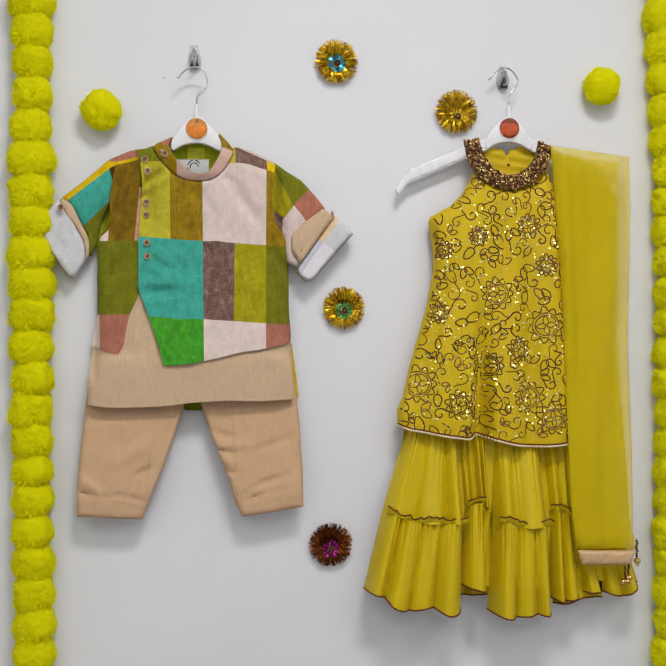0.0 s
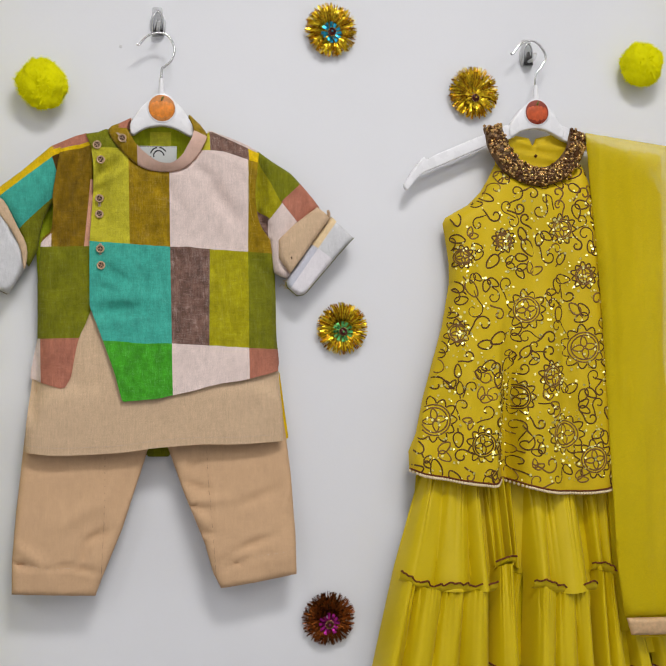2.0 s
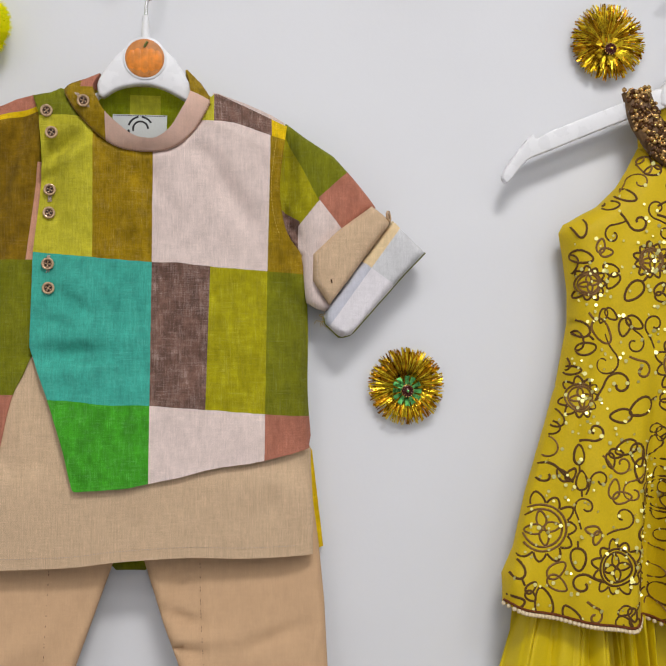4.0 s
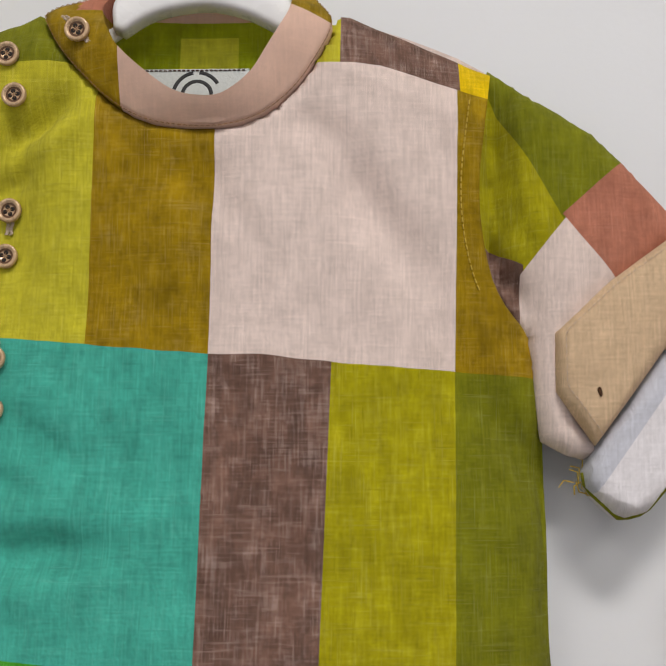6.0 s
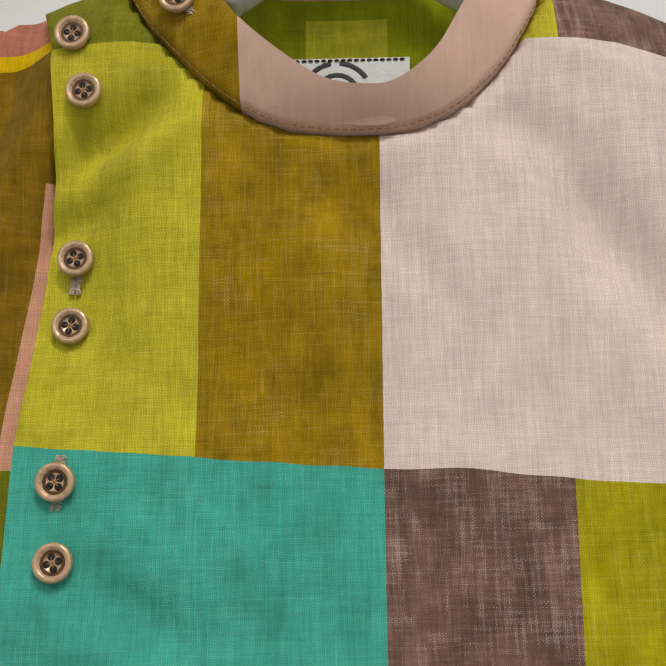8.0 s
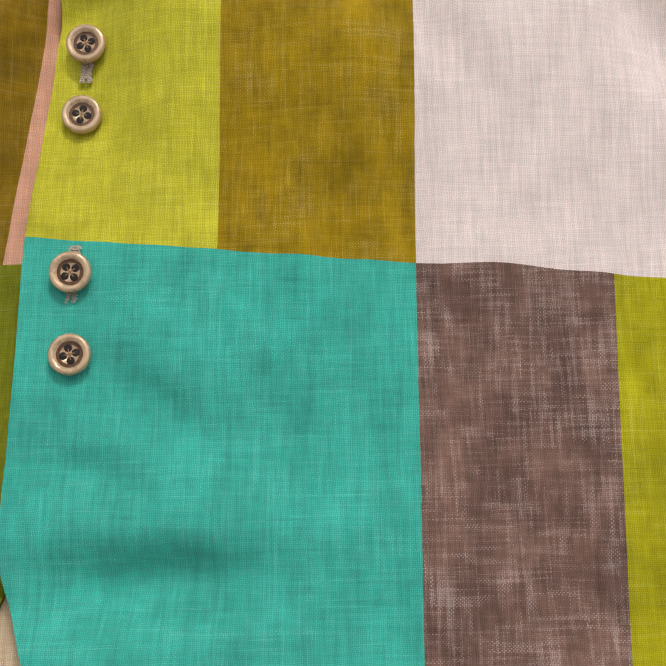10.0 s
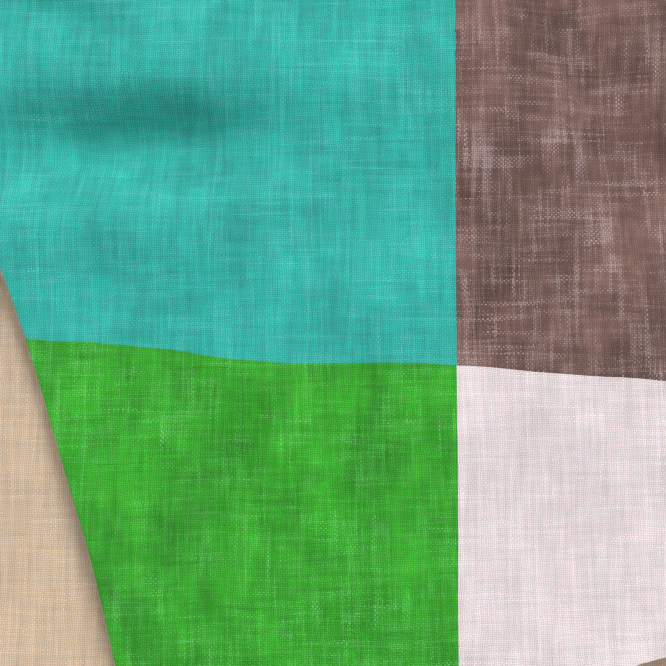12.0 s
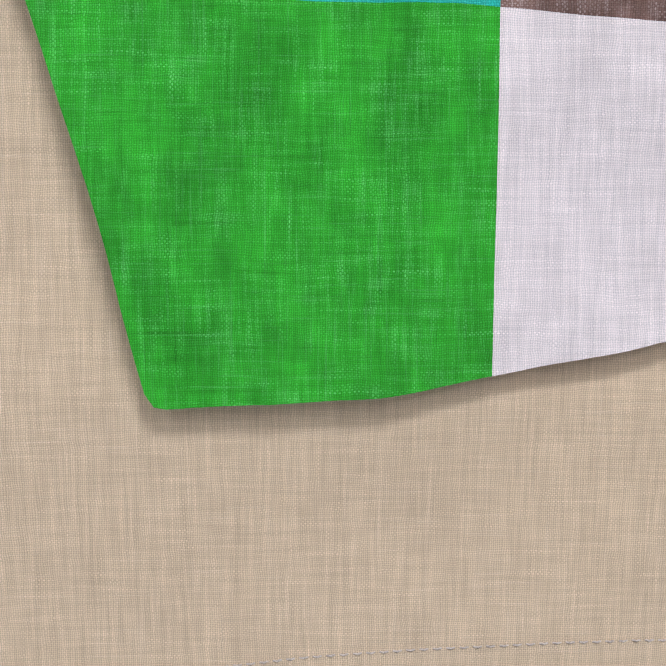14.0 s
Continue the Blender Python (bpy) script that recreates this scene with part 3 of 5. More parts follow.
def front_depth(x, z):
    """The front lies flush under the collar and dips behind it."""
    d = shirt_depth(x, z) + 0.0015
    if not NECK_X[0] < x < NECK_X[-1]:
        return d
    over = z - float(np.interp(x, NECK_X, NECK_Z))
    rise = float(np.interp(z, [1.627, 1.655, 1.675, 1.699], [0.0391, 0.0393, 0.0365, 0.0180]))
    near = math.exp(-(min(0.0, over) / 0.010) ** 2) * min(1.0, 40 * min(x - NECK_X[0], NECK_X[-1] - x) + 0.2)
    return d + (rise - d) * near - 0.0075 * min(1.0, max(0.0, (over + 0.0004) / 0.004))


CUTS = [V_OLIVE, V_MID, V_MID_LOW, V_SIDE, V_SIDE_LOW, V_BROWN, H1_LEFT, H1_RIGHT, H2_LEFT, H2_RIGHT, H_TOP, H_TOP_R,
        ((-0.3, 1.6545), (0, 1.6545)), ((-0.2460, 0), (-0.2460, 1)), ((-0.0972, 0), (-0.0972, 1)), ((-0.1438, 0), (-0.1438, 1))]
part("front_panel", cloth(front, front_depth, front_print, CUTS, 0.0034, warp=print_wave), FRONT_CLOTHS, kurta, "chequered linen front with a slanted overlapping edge")

# the other front, under the button edge
left_front = [(-0.2800, 1.6700), (-0.2870, 1.6725), (-0.3144, 1.6575)] + curve([(-0.3150, 1.6531), (-0.3200, 1.6256), (-0.3245, 1.6010), (-0.3246, 1.5830), (-0.3262, 1.5660), (-0.3290, 1.5575)], 3) + [(-0.3375, 1.5505), (-0.3395, 1.5440), (-0.3400, 1.5400), (-0.3409, 1.5300)]
left_front += [(-0.3446, 1.4963), (-0.3464, 1.4348), (-0.3544, 1.3980), (-0.3552, 1.3888), (-0.3378, 1.3829), (-0.3198, 1.3776), (-0.3149, 1.3787)]
left_front = let_out(left_front, -0.1996, 1.4486, 1.010)
left_front += curve([(-0.3093, 1.3898), (-0.3006, 1.4311), (-0.2923, 1.4495), (-0.2850, 1.4680)], 3) + [(-0.2790, 1.4760)]


def left_print(x, z):
    if z < 1.4345:
        return 1 if x < -0.3440 else 0
    if z < 1.5412:
        return 2
    if x < -0.3290 and beyond(x, z, (-0.3430, 1.5440), (-0.3290, 1.5575)) < 0:
        return 1
    if beyond(x, z, (-0.2918, 1.5421), (-0.2830, 1.6189)) < 0 and z < 1.62:
        return 5
    if beyond(x, z, (-0.3174, 1.6500), (-0.2823, 1.6588)) > 0:
        return 4 if beyond(x, z, (-0.3174, 1.6540), (-0.2823, 1.6640)) < 0 else 0
    return 3


part("side_panel", cloth(left_front, lambda x, z: shirt_depth(x, z) - 0.003, left_print,
                         [((0, 1.4345), (1, 1.4345)), ((0, 1.5412), (1, 1.5412)), ((-0.344, 0), (-0.344, 1)), ((-0.2918, 1.5421), (-0.2830, 1.6189)), ((-0.3174, 1.65), (-0.2823, 1.6588)), ((-0.3174, 1.6540), (-0.2823, 1.6640)), ((-0.329, 0), (-0.329, 1)), ((-0.3430, 1.5440), (-0.3290, 1.5575))], 0.004),
     [ROSE, PALE, MOSS, OLIVE_BROWN, YELLOW, SALMON], kurta, "olive and rose linen front under the button edge")

# plain beige under-layer
under = [(-0.3340, 1.5000), (-0.3340, 1.4500), (-0.3500, 1.4050), (-0.3540, 1.3870)] + curve([(-0.3565, 1.3650), (-0.3594, 1.3350), (-0.3623, 1.3068)], 2)
under += curve([(-0.3600, 1.3058), (-0.3243, 1.3015), (-0.2572, 1.3015), (-0.2202, 1.3049), (-0.1643, 1.3072), (-0.1204, 1.3054), (-0.0653, 1.3065)], 4) + [(-0.0648, 1.3864), (-0.0760, 1.4300), (-0.0850, 1.5000)]
UNDER_FOLDS = [(-0.285, 1.350, 70, 0.04, 0.01, 0.0014), (-0.10, 1.345, 60, 0.03, 0.012, -0.002), (-0.205, 1.338, 20, 0.03, 0.012, -0.0012)]


def under_depth(x, z):
    base = float(np.interp(z, [1.30, 1.36, 1.43, 1.5], [0.0470, 0.0480, 0.0400, 0.030]))
    u = min(1.0, abs((x + 0.2115) / 0.1545))
    d = 0.024 + (base - 0.024) * math.sqrt(1 - u ** 14) + sum(fold(x, z, *f) for f in UNDER_FOLDS) + ripple(x, z, 0.06, 0.0010, 5) + ripple(x, z, 0.014, 0.0003, 7)
    return min(d, shirt_depth(x, max(z, 1.375)) - 0.0045 + 0.7 * max(0.0, 1.375 - z))


under = let_out(under, -0.1996, 1.4486, 1.008)
part("under_layer", cloth(under, under_depth), BEIGE, kurta, "plain beige linen under-layer with a straight hem")
part("hem_stitching", stitches([(p[0], p[1] + 0.0085) for p in even(under[7:-4], 80)], under_depth, 0.0024, 0.00022), THREAD, kurta)

# back panel that shows at the side, in the neck and between the legs
back = [(-0.350, 1.60), (-0.345, 1.45), (-0.356, 1.35), (-0.350, 1.300), (-0.2267, 1.2935), (-0.2232, 1.2895), (-0.1994, 1.2883), (-0.1966, 1.2930), (-0.0640, 1.3000), (-0.0526, 1.3050), (-0.0620, 1.3850), (-0.076, 1.41), (-0.080, 1.50), (-0.088, 1.60), (-0.096, 1.645), (-0.140, 1.6760), (-0.160, 1.6860), (-0.165, 1.6960), (-0.235, 1.6950), (-0.240, 1.6860), (-0.290, 1.6700), (-0.320, 1.6500)]


def back_print(x, z):
    if z > 1.6868:
        return 3
    if z > 1.5:
        return 1 if -0.2130 < x < -0.1880 and z < 1.6800 else 0
    # Low down, moss replaces lime to paint the shade between the legs.
    return 2 if x > -0.0700 else 4


part("back_panel", cloth(back, lambda x, z: 0.0105 + 0.004 * math.sin(x * 40) + ripple(x, z, 0.03, 0.001, 9), back_print,
                         [((0, 1.6868), (1, 1.6868)), ((-0.213, 0), (-0.213, 1)), ((-0.188, 0), (-0.188, 1)), ((0, 1.68), (1, 1.68)), ((-0.07, 0), (-0.07, 1))], 0.007),
     [NECK_LIME, NECK_PATCH, YELLOW, PINK, MOSS], kurta, "lime and mustard linen back, its low part coloured moss for shade")
yoke = [(-0.1450, 1.6800), (-0.1400, 1.6795), (-0.1180, 1.6718), (-0.0969, 1.6629), (-0.0862, 1.6566), (-0.0880, 1.6400), (-0.1000, 1.6480), (-0.1450, 1.6660)]
part("shoulder_edge", cloth(yoke, lambda x, z: 0.0215 + ripple(x, z, 0.02, 0.0006, 6), step=0.006), PALE, kurta, "pale pink back yoke along the shoulder")
tag = part("neck_label", slab([(-0.2250, 1.6350), (-0.1830, 1.6350), (-0.1820, 1.6615), (-0.2260, 1.6615)], 0.0175, 0.0165, 0.0003), LABEL, kurta, "pale grey woven label in the neck")
bm = bmesh.new()
for r, a0, a1 in ((0.0098, 30, 85), (0.0098, 100, 165), (0.0098, 185, 260), (0.0060, 0, 200)):
    ribbon(bm, [(-0.2035 + r * math.cos(radians(a)), 1.6500 + r * math.sin(radians(a))) for a in np.linspace(a0, a1, 14)], 0.0016, lambda x, z: 0.0175, 0.0002)
part("label_mark", bm, BLACK, tag, "broken black rings printed on the label")
part("label_stitching", stitches([(-0.2250, 1.6606), (-0.1830, 1.6606)], lambda x, z: 0.0177, 0.0018, 0.0003, 0.6), DARK_THREAD, tag)

# stand collar
low_line = even([(-0.2352, 1.6930), (-0.2490, 1.6852), (-0.2590, 1.6812)] + NECK[::-1] + [(-0.1540, 1.6850), (-0.1655, 1.6990)], 64)
top_line = even(curve([(-0.2350, 1.6925), (-0.2400, 1.6810), (-0.2338, 1.6670), (-0.2281, 1.6585), (-0.2162, 1.6478), (-0.2063, 1.6412), (-0.1965, 1.6392), (-0.1879, 1.6402), (-0.1779, 1.6480), (-0.1713, 1.6585), (-0.1632, 1.6745), (-0.1630, 1.6850), (-0.1672, 1.6985)], 6), 64)


def collar_print(x, z):
    if x < -0.2287:
        return 2 if z > 1.6790 and x > -0.2490 else 0
    return 0 if beyond(x, z, (-0.1640, 1.6765), (-0.1450, 1.6690)) > 0 and x > -0.175 else 1


low_line = low_line + (top_line - low_line) * 0.05
bm = bmesh.new()
rows = []
for v in np.linspace(0, 1, 9):
    row = []
    for a, b in zip(low_line, top_line):
        x, z = a + (b - a) * v
        d = float(np.interp(a[1], [1.627, 1.655, 1.675, 1.699], [0.0400, 0.0402, 0.0374, 0.0190]))
        lean = 0.0085 * v * min(1.0, max(0.0, (1.692 - a[1]) / 0.03))  # the collar stands away from the neck
        k = 1 - 0.75 * lean / 0.27
        row.append((-0.195 + (x + 0.195) * k, -(d + 0.0009 * math.sin(math.pi * min(1, v * 0.8)) + 0.0006 + lean), 1.514 + (z - 1.514) * k))
    rows.append(row)
inner = [(x, y + 0.0016, z) for x, y, z in rows[-1]]
drop = [(x, y + 0.0075, z - 0.008) for x, y, z in rows[-1]]
skirt_row = [(x + (x - t[0]) * 0.01, y + 0.0105, z + (z - t[1]) * 0.01) for (x, y, z), t in zip(rows[0], top_line)]
loft([skirt_row] + rows + [inner, drop], bm)
for a, b in (((-0.2287, 1.0), (-0.2287, 2.0)), ((-0.1640, 1.6765), (-0.1450, 1.6690)), ((-0.3, 1.6790), (0.0, 1.6790))):
    bmesh.ops.bisect_plane(bm, geom=bm.verts[:] + bm.edges[:] + bm.faces[:], dist=1e-6, plane_co=(a[0], 0, a[1]), plane_no=(b[1] - a[1], 0, a[0] - b[0]))
for f in bm.faces:
    c = f.calc_center_median()
    f.material_index = collar_print(c.x, c.z)
bmesh.ops.recalc_face_normals(bm, faces=bm.faces[:])
part("collar", bm, [OLIVE, PINK, ROSE], kurta, "dusty pink and olive stand collar")
part("collar_stitching", stitches([(x, z) for x, z in low_line[4:-4]], lambda x, z: 0.0001 + float(np.interp(z, [1.627, 1.655, 1.675, 1.699], [0.0409, 0.0411, 0.0383, 0.0199])), 0.0022, 0.00017), COLLAR_THREAD, kurta)
seam = [(x - 0.0072, z) for x, z in ARMHOLE[4:-2]]
part("armhole_stitching", stitches(seam, lambda x, z: shirt_depth(x, z) + 0.0018, 0.0025, 0.00032), GOLD_THREAD, kurta)

# sleeves with rolled cuffs
left_sleeve = [(-0.2871, 1.6737), (-0.2993, 1.6702), (-0.3268, 1.6580), (-0.3604, 1.6290), (-0.3930, 1.6040), (-0.3850, 1.5900), (-0.3700, 1.5642), (-0.3620, 1.5488), (-0.3600, 1.5250), (-0.3545, 1.5181), (-0.3440, 1.5385), (-0.3415, 1.5560), (-0.3370, 1.5733), (-0.3280, 1.5900), (-0.3215, 1.6010), (-0.3150, 1.6256), (-0.3080, 1.6538)]


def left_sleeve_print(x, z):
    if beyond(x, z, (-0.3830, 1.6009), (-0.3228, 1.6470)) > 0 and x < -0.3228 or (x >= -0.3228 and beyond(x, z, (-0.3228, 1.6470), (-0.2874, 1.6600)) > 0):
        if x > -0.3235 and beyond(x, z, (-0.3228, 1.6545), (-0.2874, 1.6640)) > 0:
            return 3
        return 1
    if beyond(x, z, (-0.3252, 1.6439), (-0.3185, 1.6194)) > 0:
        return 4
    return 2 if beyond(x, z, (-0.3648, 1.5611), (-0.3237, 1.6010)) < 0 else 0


def sleeve_folds_left(x, z):
    return fold(x, z, -0.334, 1.566, 62, 0.022, 0.006, -0.011) + fold(x, z, -0.321, 1.600, 76, 0.03, 0.006, -0.008) + fold(x, z, -0.350, 1.590, 50, 0.03, 0.008, 0.003) + ripple(x, z, 0.03, 0.002, 11)


left_sleeve = let_out(left_sleeve, -0.1996, 1.4486, 1.004)
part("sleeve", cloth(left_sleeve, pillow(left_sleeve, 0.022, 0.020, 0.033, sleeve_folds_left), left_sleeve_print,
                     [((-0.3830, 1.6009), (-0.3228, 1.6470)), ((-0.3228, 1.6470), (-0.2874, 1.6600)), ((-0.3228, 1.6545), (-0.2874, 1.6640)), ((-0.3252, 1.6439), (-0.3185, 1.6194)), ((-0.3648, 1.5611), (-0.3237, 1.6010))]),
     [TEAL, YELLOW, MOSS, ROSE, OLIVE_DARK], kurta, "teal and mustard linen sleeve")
left_cuff = [(-0.3962, 1.6016), (-0.4150, 1.5800), (-0.4266, 1.5639), (-0.4096, 1.5274), (-0.3960, 1.5070), (-0.3848, 1.4905), (-0.3777, 1.4868), (-0.3685, 1.4996), (-0.3580, 1.5165), (-0.3600, 1.5393), (-0.3700, 1.5607), (-0.3845, 1.5913)]
left_cuff = let_out(left_cuff, -0.1996, 1.4486, 1.010)
left_cuff_depth = pillow(left_cuff, 0.003, 0.026, 0.0325, lambda x, z: fold(x, z, -0.405, 1.55, -62, 0.05, 0.004, -0.002) + ripple(x, z, 0.02, 0.0015, 13))
part("cuff", cloth(left_cuff, left_cuff_depth, lambda x, z: 1 if z < 1.515 else 0, [((0, 1.515), (1, 1.515))], hem=0.012), [CUFF_GREY, CUFF_GREY], kurta, "rolled cuff showing the pale reverse of the cloth")
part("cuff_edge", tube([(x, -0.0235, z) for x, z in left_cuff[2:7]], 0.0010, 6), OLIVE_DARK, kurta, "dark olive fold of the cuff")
left_tab = curve([(-0.3958, 1.6013), (-0.3800, 1.5940), (-0.3668, 1.5666), (-0.3560, 1.5422), (-0.3570, 1.5200), (-0.3600, 1.5165), (-0.3622, 1.5361), (-0.3729, 1.5605), (-0.3873, 1.5819)], 3, True)
part("cuff_tab", cloth(left_tab, pillow(left_tab, 0.002, 0.0325, 0.0348), step=0.004), BEIGE, kurta, "beige strap that holds the rolled cuff")

right_sleeve = [(-0.0860, 1.6535), (-0.0686, 1.6410), (-0.0470, 1.6275), (-0.0316, 1.6108), (-0.0178, 1.5939), (-0.0120, 1.5860), (-0.0380, 1.5600), (-0.0560, 1.5400), (-0.0560, 1.5180), (-0.0480, 1.5045), (-0.0538, 1.5009), (-0.0599, 1.5024), (-0.0690, 1.5075), (-0.0714, 1.5212), (-0.0726, 1.5364), (-0.0740, 1.5464), (-0.0860, 1.5643), (-0.0920, 1.5800), (-0.0925, 1.6035), (-0.0905, 1.6313)]


def right_sleeve_print(x, z):
    below1 = beyond(x, z, (-0.0595, 1.5933), (-0.0363, 1.6144)) < 0
    above2 = beyond(x, z, (-0.0595, 1.5933), (-0.0412, 1.5698)) > 0
    if below1 and above2:
        return 1
    if below1 and beyond(x, z, (-0.0755, 1.5705), (-0.0589, 1.5911)) < 0 and x > -0.0755:
        return 2
    if x < -0.0745 and beyond(x, z, (-0.0930, 1.5880), (-0.0745, 1.5740)) < 0:
        return 4
    return 3 if beyond(x, z, (-0.0840, 1.6400), (-0.0595, 1.5917)) < 0 else 0


def sleeve_folds_right(x, z):
    return (fold(x, z, -0.0835, 1.572, -60, 0.018, 0.005, -0.010) + fold(x, z, -0.0860, 1.608, 88, 0.045, 0.009, -0.014) + fold(x, z, -0.072, 1.595, -64, 0.03, 0.005, 0.003) + fold(x, z, -0.0805, 1.610, -75, 0.03, 0.005, -0.004)
            + fold(x, z, -0.031, 1.590, -70, 0.012, 0.004, -0.004) + ripple(x, z, 0.03, 0.0018, 17))


right_sleeve = let_out(right_sleeve, -0.1414, 1.4560, 1.010)
part("sleeve", cloth(right_sleeve, pillow(right_sleeve, 0.020, 0.025, 0.036, sleeve_folds_right), right_sleeve_print,
                     [((-0.0595, 1.5933), (-0.0363, 1.6144)), ((-0.0595, 1.5933), (-0.0412, 1.5698)), ((-0.0755, 1.5705), (-0.0589, 1.5911)), ((-0.0930, 1.5880), (-0.0745, 1.5740)), ((-0.0840, 1.6400), (-0.0595, 1.5917)), ((-0.0755, 0), (-0.0755, 1)), ((-0.0745, 0), (-0.0745, 1))], 0.004),
     [MOSS, ROSE, PALE, LIME_DEEP, MAUVE], kurta, "moss green, rose and pale pink linen sleeve")
right_cuff = [(0.0007, 1.5743), (0.0150, 1.5600), (0.0274, 1.5485), (0.0095, 1.5301), (-0.0122, 1.5056), (-0.0337, 1.4815), (-0.0428, 1.4790), (-0.0548, 1.4904), (-0.0554, 1.4958), (-0.0502, 1.5061), (-0.0241, 1.5420)]

right_cuff = let_out(right_cuff, -0.1414, 1.4560, 1.018)


def cuff_print(x, z):
    along = (x + 0.0502) * 0.586 + (z - 1.5061) * 0.810
    across = (x + 0.0502) * 0.810 - (z - 1.5061) * 0.586
    if along > 0.045:
        return 2 if across < 0.010 else 0
    return 1 if across < 0.010 else 3


c0 = (-0.0502 + 0.045 * 0.586, 1.5061 + 0.045 * 0.810)
c1 = (-0.0502 + 0.010 * 0.810, 1.5061 - 0.010 * 0.586)
part("cuff", cloth(right_cuff, pillow(right_cuff, 0.004, 0.027, 0.0365, lambda x, z: ripple(x, z, 0.02, 0.0016, 19)), cuff_print,
                   [(c0, (c0[0] + 0.810, c0[1] - 0.586)), (c1, (c1[0] + 0.586, c1[1] + 0.810))], 0.004, 0.012),
     [CUFF_GREY, CUFF_BLUE, CUFF_CREAM, CUFF_WHITE], kurta, "rolled cuff showing the pale chequered reverse")
part("cuff_edge", tube([(x, -0.0270, z) for x, z in even(right_cuff[2:9], 30)], 0.0009, 6), MOSS, kurta, "moss green fold of the cuff")
fray = bmesh.new()
for i in range(9):
    a = random.uniform(0, 6.28)
    p = (-0.0545 + random.uniform(-0.002, 0.002), -0.022, 1.4935 + random.uniform(-0.004, 0.004))
    tube([p, (p[0] + 0.004 * math.cos(a), p[1] - 0.001, p[2] + 0.004 * math.sin(a)), (p[0] + 0.006 * math.cos(a + 0.5), p[1], p[2] + 0.006 * math.sin(a + 0.5))], 0.0003, 4, fray)
part("frayed_threads", fray, GOLD_THREAD, kurta, "loose frayed threads at the cuff", "stuff")
right_tab = [(-0.0152, 1.5872), (-0.0070, 1.5812), (0.0007, 1.5743), (-0.0133, 1.5558), (-0.0334, 1.5282), (-0.0502, 1.5061), (-0.0637, 1.5259), (-0.0637, 1.5476), (-0.0423, 1.5676)]
tab_depth = pillow(right_tab, 0.004, 0.034, 0.0400, lambda x, z: fold(x, z, -0.055, 1.527, 10, 0.006, 0.003, -0.0016) + fold(x, z, -0.03, 1.555, 45, 0.02, 0.006, 0.0012))
part("cuff_tab", cloth(right_tab, tab_depth, step=0.004), BEIGE, kurta, "beige strap with a small buttonhole")
mid = np.array([-0.033, 1.545])
part("tab_stitching", stitches([tuple(mid + (np.array(p) - mid) * 0.9) for p in right_tab[5:] + right_tab[:1]], lambda x, z: tab_depth(x, z), 0.0024, 0.00014), THREAD, kurta)
part("tab_buttonhole", slab(curve([(-0.0500, 1.5262), (-0.0490, 1.5268), (-0.0484, 1.5240), (-0.0492, 1.5236)], 3, True), 0.0408, 0.0385, 0.0003), DARK_THREAD, kurta)


# buttons
def button(x, z, lift, turn=0.0, tilt=0.0):
    d = shirt_depth(x, z) + lift if lift < 0.01 else lift
    b = part("button", turned([(0.0012, 0.0), (0.0046, 0.0), (0.0049, 0.0008), (0.0048, 0.0018), (0.0045, 0.0022), (0.0034, 0.0021), (0.0031, 0.0012)], 28), BUTTON_RIM, kurta, "round four-hole horn button")
    place = pose(x, -d, z, tilt, turn, tilt * 0.5)
    b.matrix_basis = Matrix.Translation(-kurta.location) @ place
    dish = part("dish", turned([(0.0033, 0.0006), (0.0033, 0.00125), (0.0012, 0.00115)], 24), BUTTON_DISH, b)
    # Each hole is a near-black disc: its inner shade is plain colour.
    for k in range(4):
        a = math.pi / 4 + k * math.pi / 2
        h = bmesh.new()
        turned([(0.00092, 0.0009), (0.00092, 0.00130), (0.0007, 0.00135)], 12, h)
        hole = part("hole", h, HOLE, b)
        hole.location = (0.0015 * math.cos(a), 0, 0.0015 * math.sin(a))
        dish.location = hole.location * 0
    bm = bmesh.new()
    for s in (1, -1):
        tube([(-0.0010, -0.0012, -0.0010 * s), (0, -0.0017, 0), (0.0010, -0.0012, 0.0010 * s)], 0.00014, 6, bm)
    t = part("thread", bm, COLLAR_THREAD, b)
    dish.location = t.location = (0, 0, 0)
    return b


def buttonhole(x, z, lean, d, long=0.0066):
    bm = bmesh.new()
    for i in range(34):
        u = (i / 33 - 0.5) * 2 * long
        for s in (-1, 1):
            o = s * 0.0007 + random.uniform(-0.0003, 0.0003)
            tube([(x + u * lean + o - 0.0006, -d - 0.0002, z + u), (x + u * lean + o, -d - 0.0007, z + u + random.uniform(-2e-4, 2e-4)), (x + u * lean + o + 0.0006, -d - 0.0002, z + u)], 0.00022, 4, bm)
    part("buttonhole", bm, THREAD, kurta, "pale stitched buttonhole", "stuff")


for bx, bz, hz in ((-0.2742, 1.6575, -0.002), (-0.2704, 1.6405, 0), (-0.2732, 1.5968, -0.0025), (-0.2738, 1.5785, 0), (-0.2734, 1.5375, 0.0), (-0.2729, 1.5182, 0)):
    button(bx, bz, 0.0030, random.uniform(0, 90), random.uniform(-4, 4))
    if hz or bz == 1.5375:
        buttonhole(bx, bz + hz, 0.06, shirt_depth(bx, bz) + 0.0014)
button(-0.2455, 1.6650, 0.0455, 20, 5)
buttonhole(-0.2460, 1.6656, -0.9, 0.0449, 0.0055)
button(-0.3936, 1.5885, 0.0390, 50, -6)
side = button(0.0010, 1.5800, 0.0330, 10, 0)
side.matrix_basis = Matrix.Translation(-kurta.location) @ pose(-0.0022, -0.0330, 1.5790, -8, 0, 66)


# ---- trousers ----
trousers = thing("trousers", "small tan cotton trousers with turned hems hanging under the shirt", "trousers", "", -0.21, -0.015, 1.3)
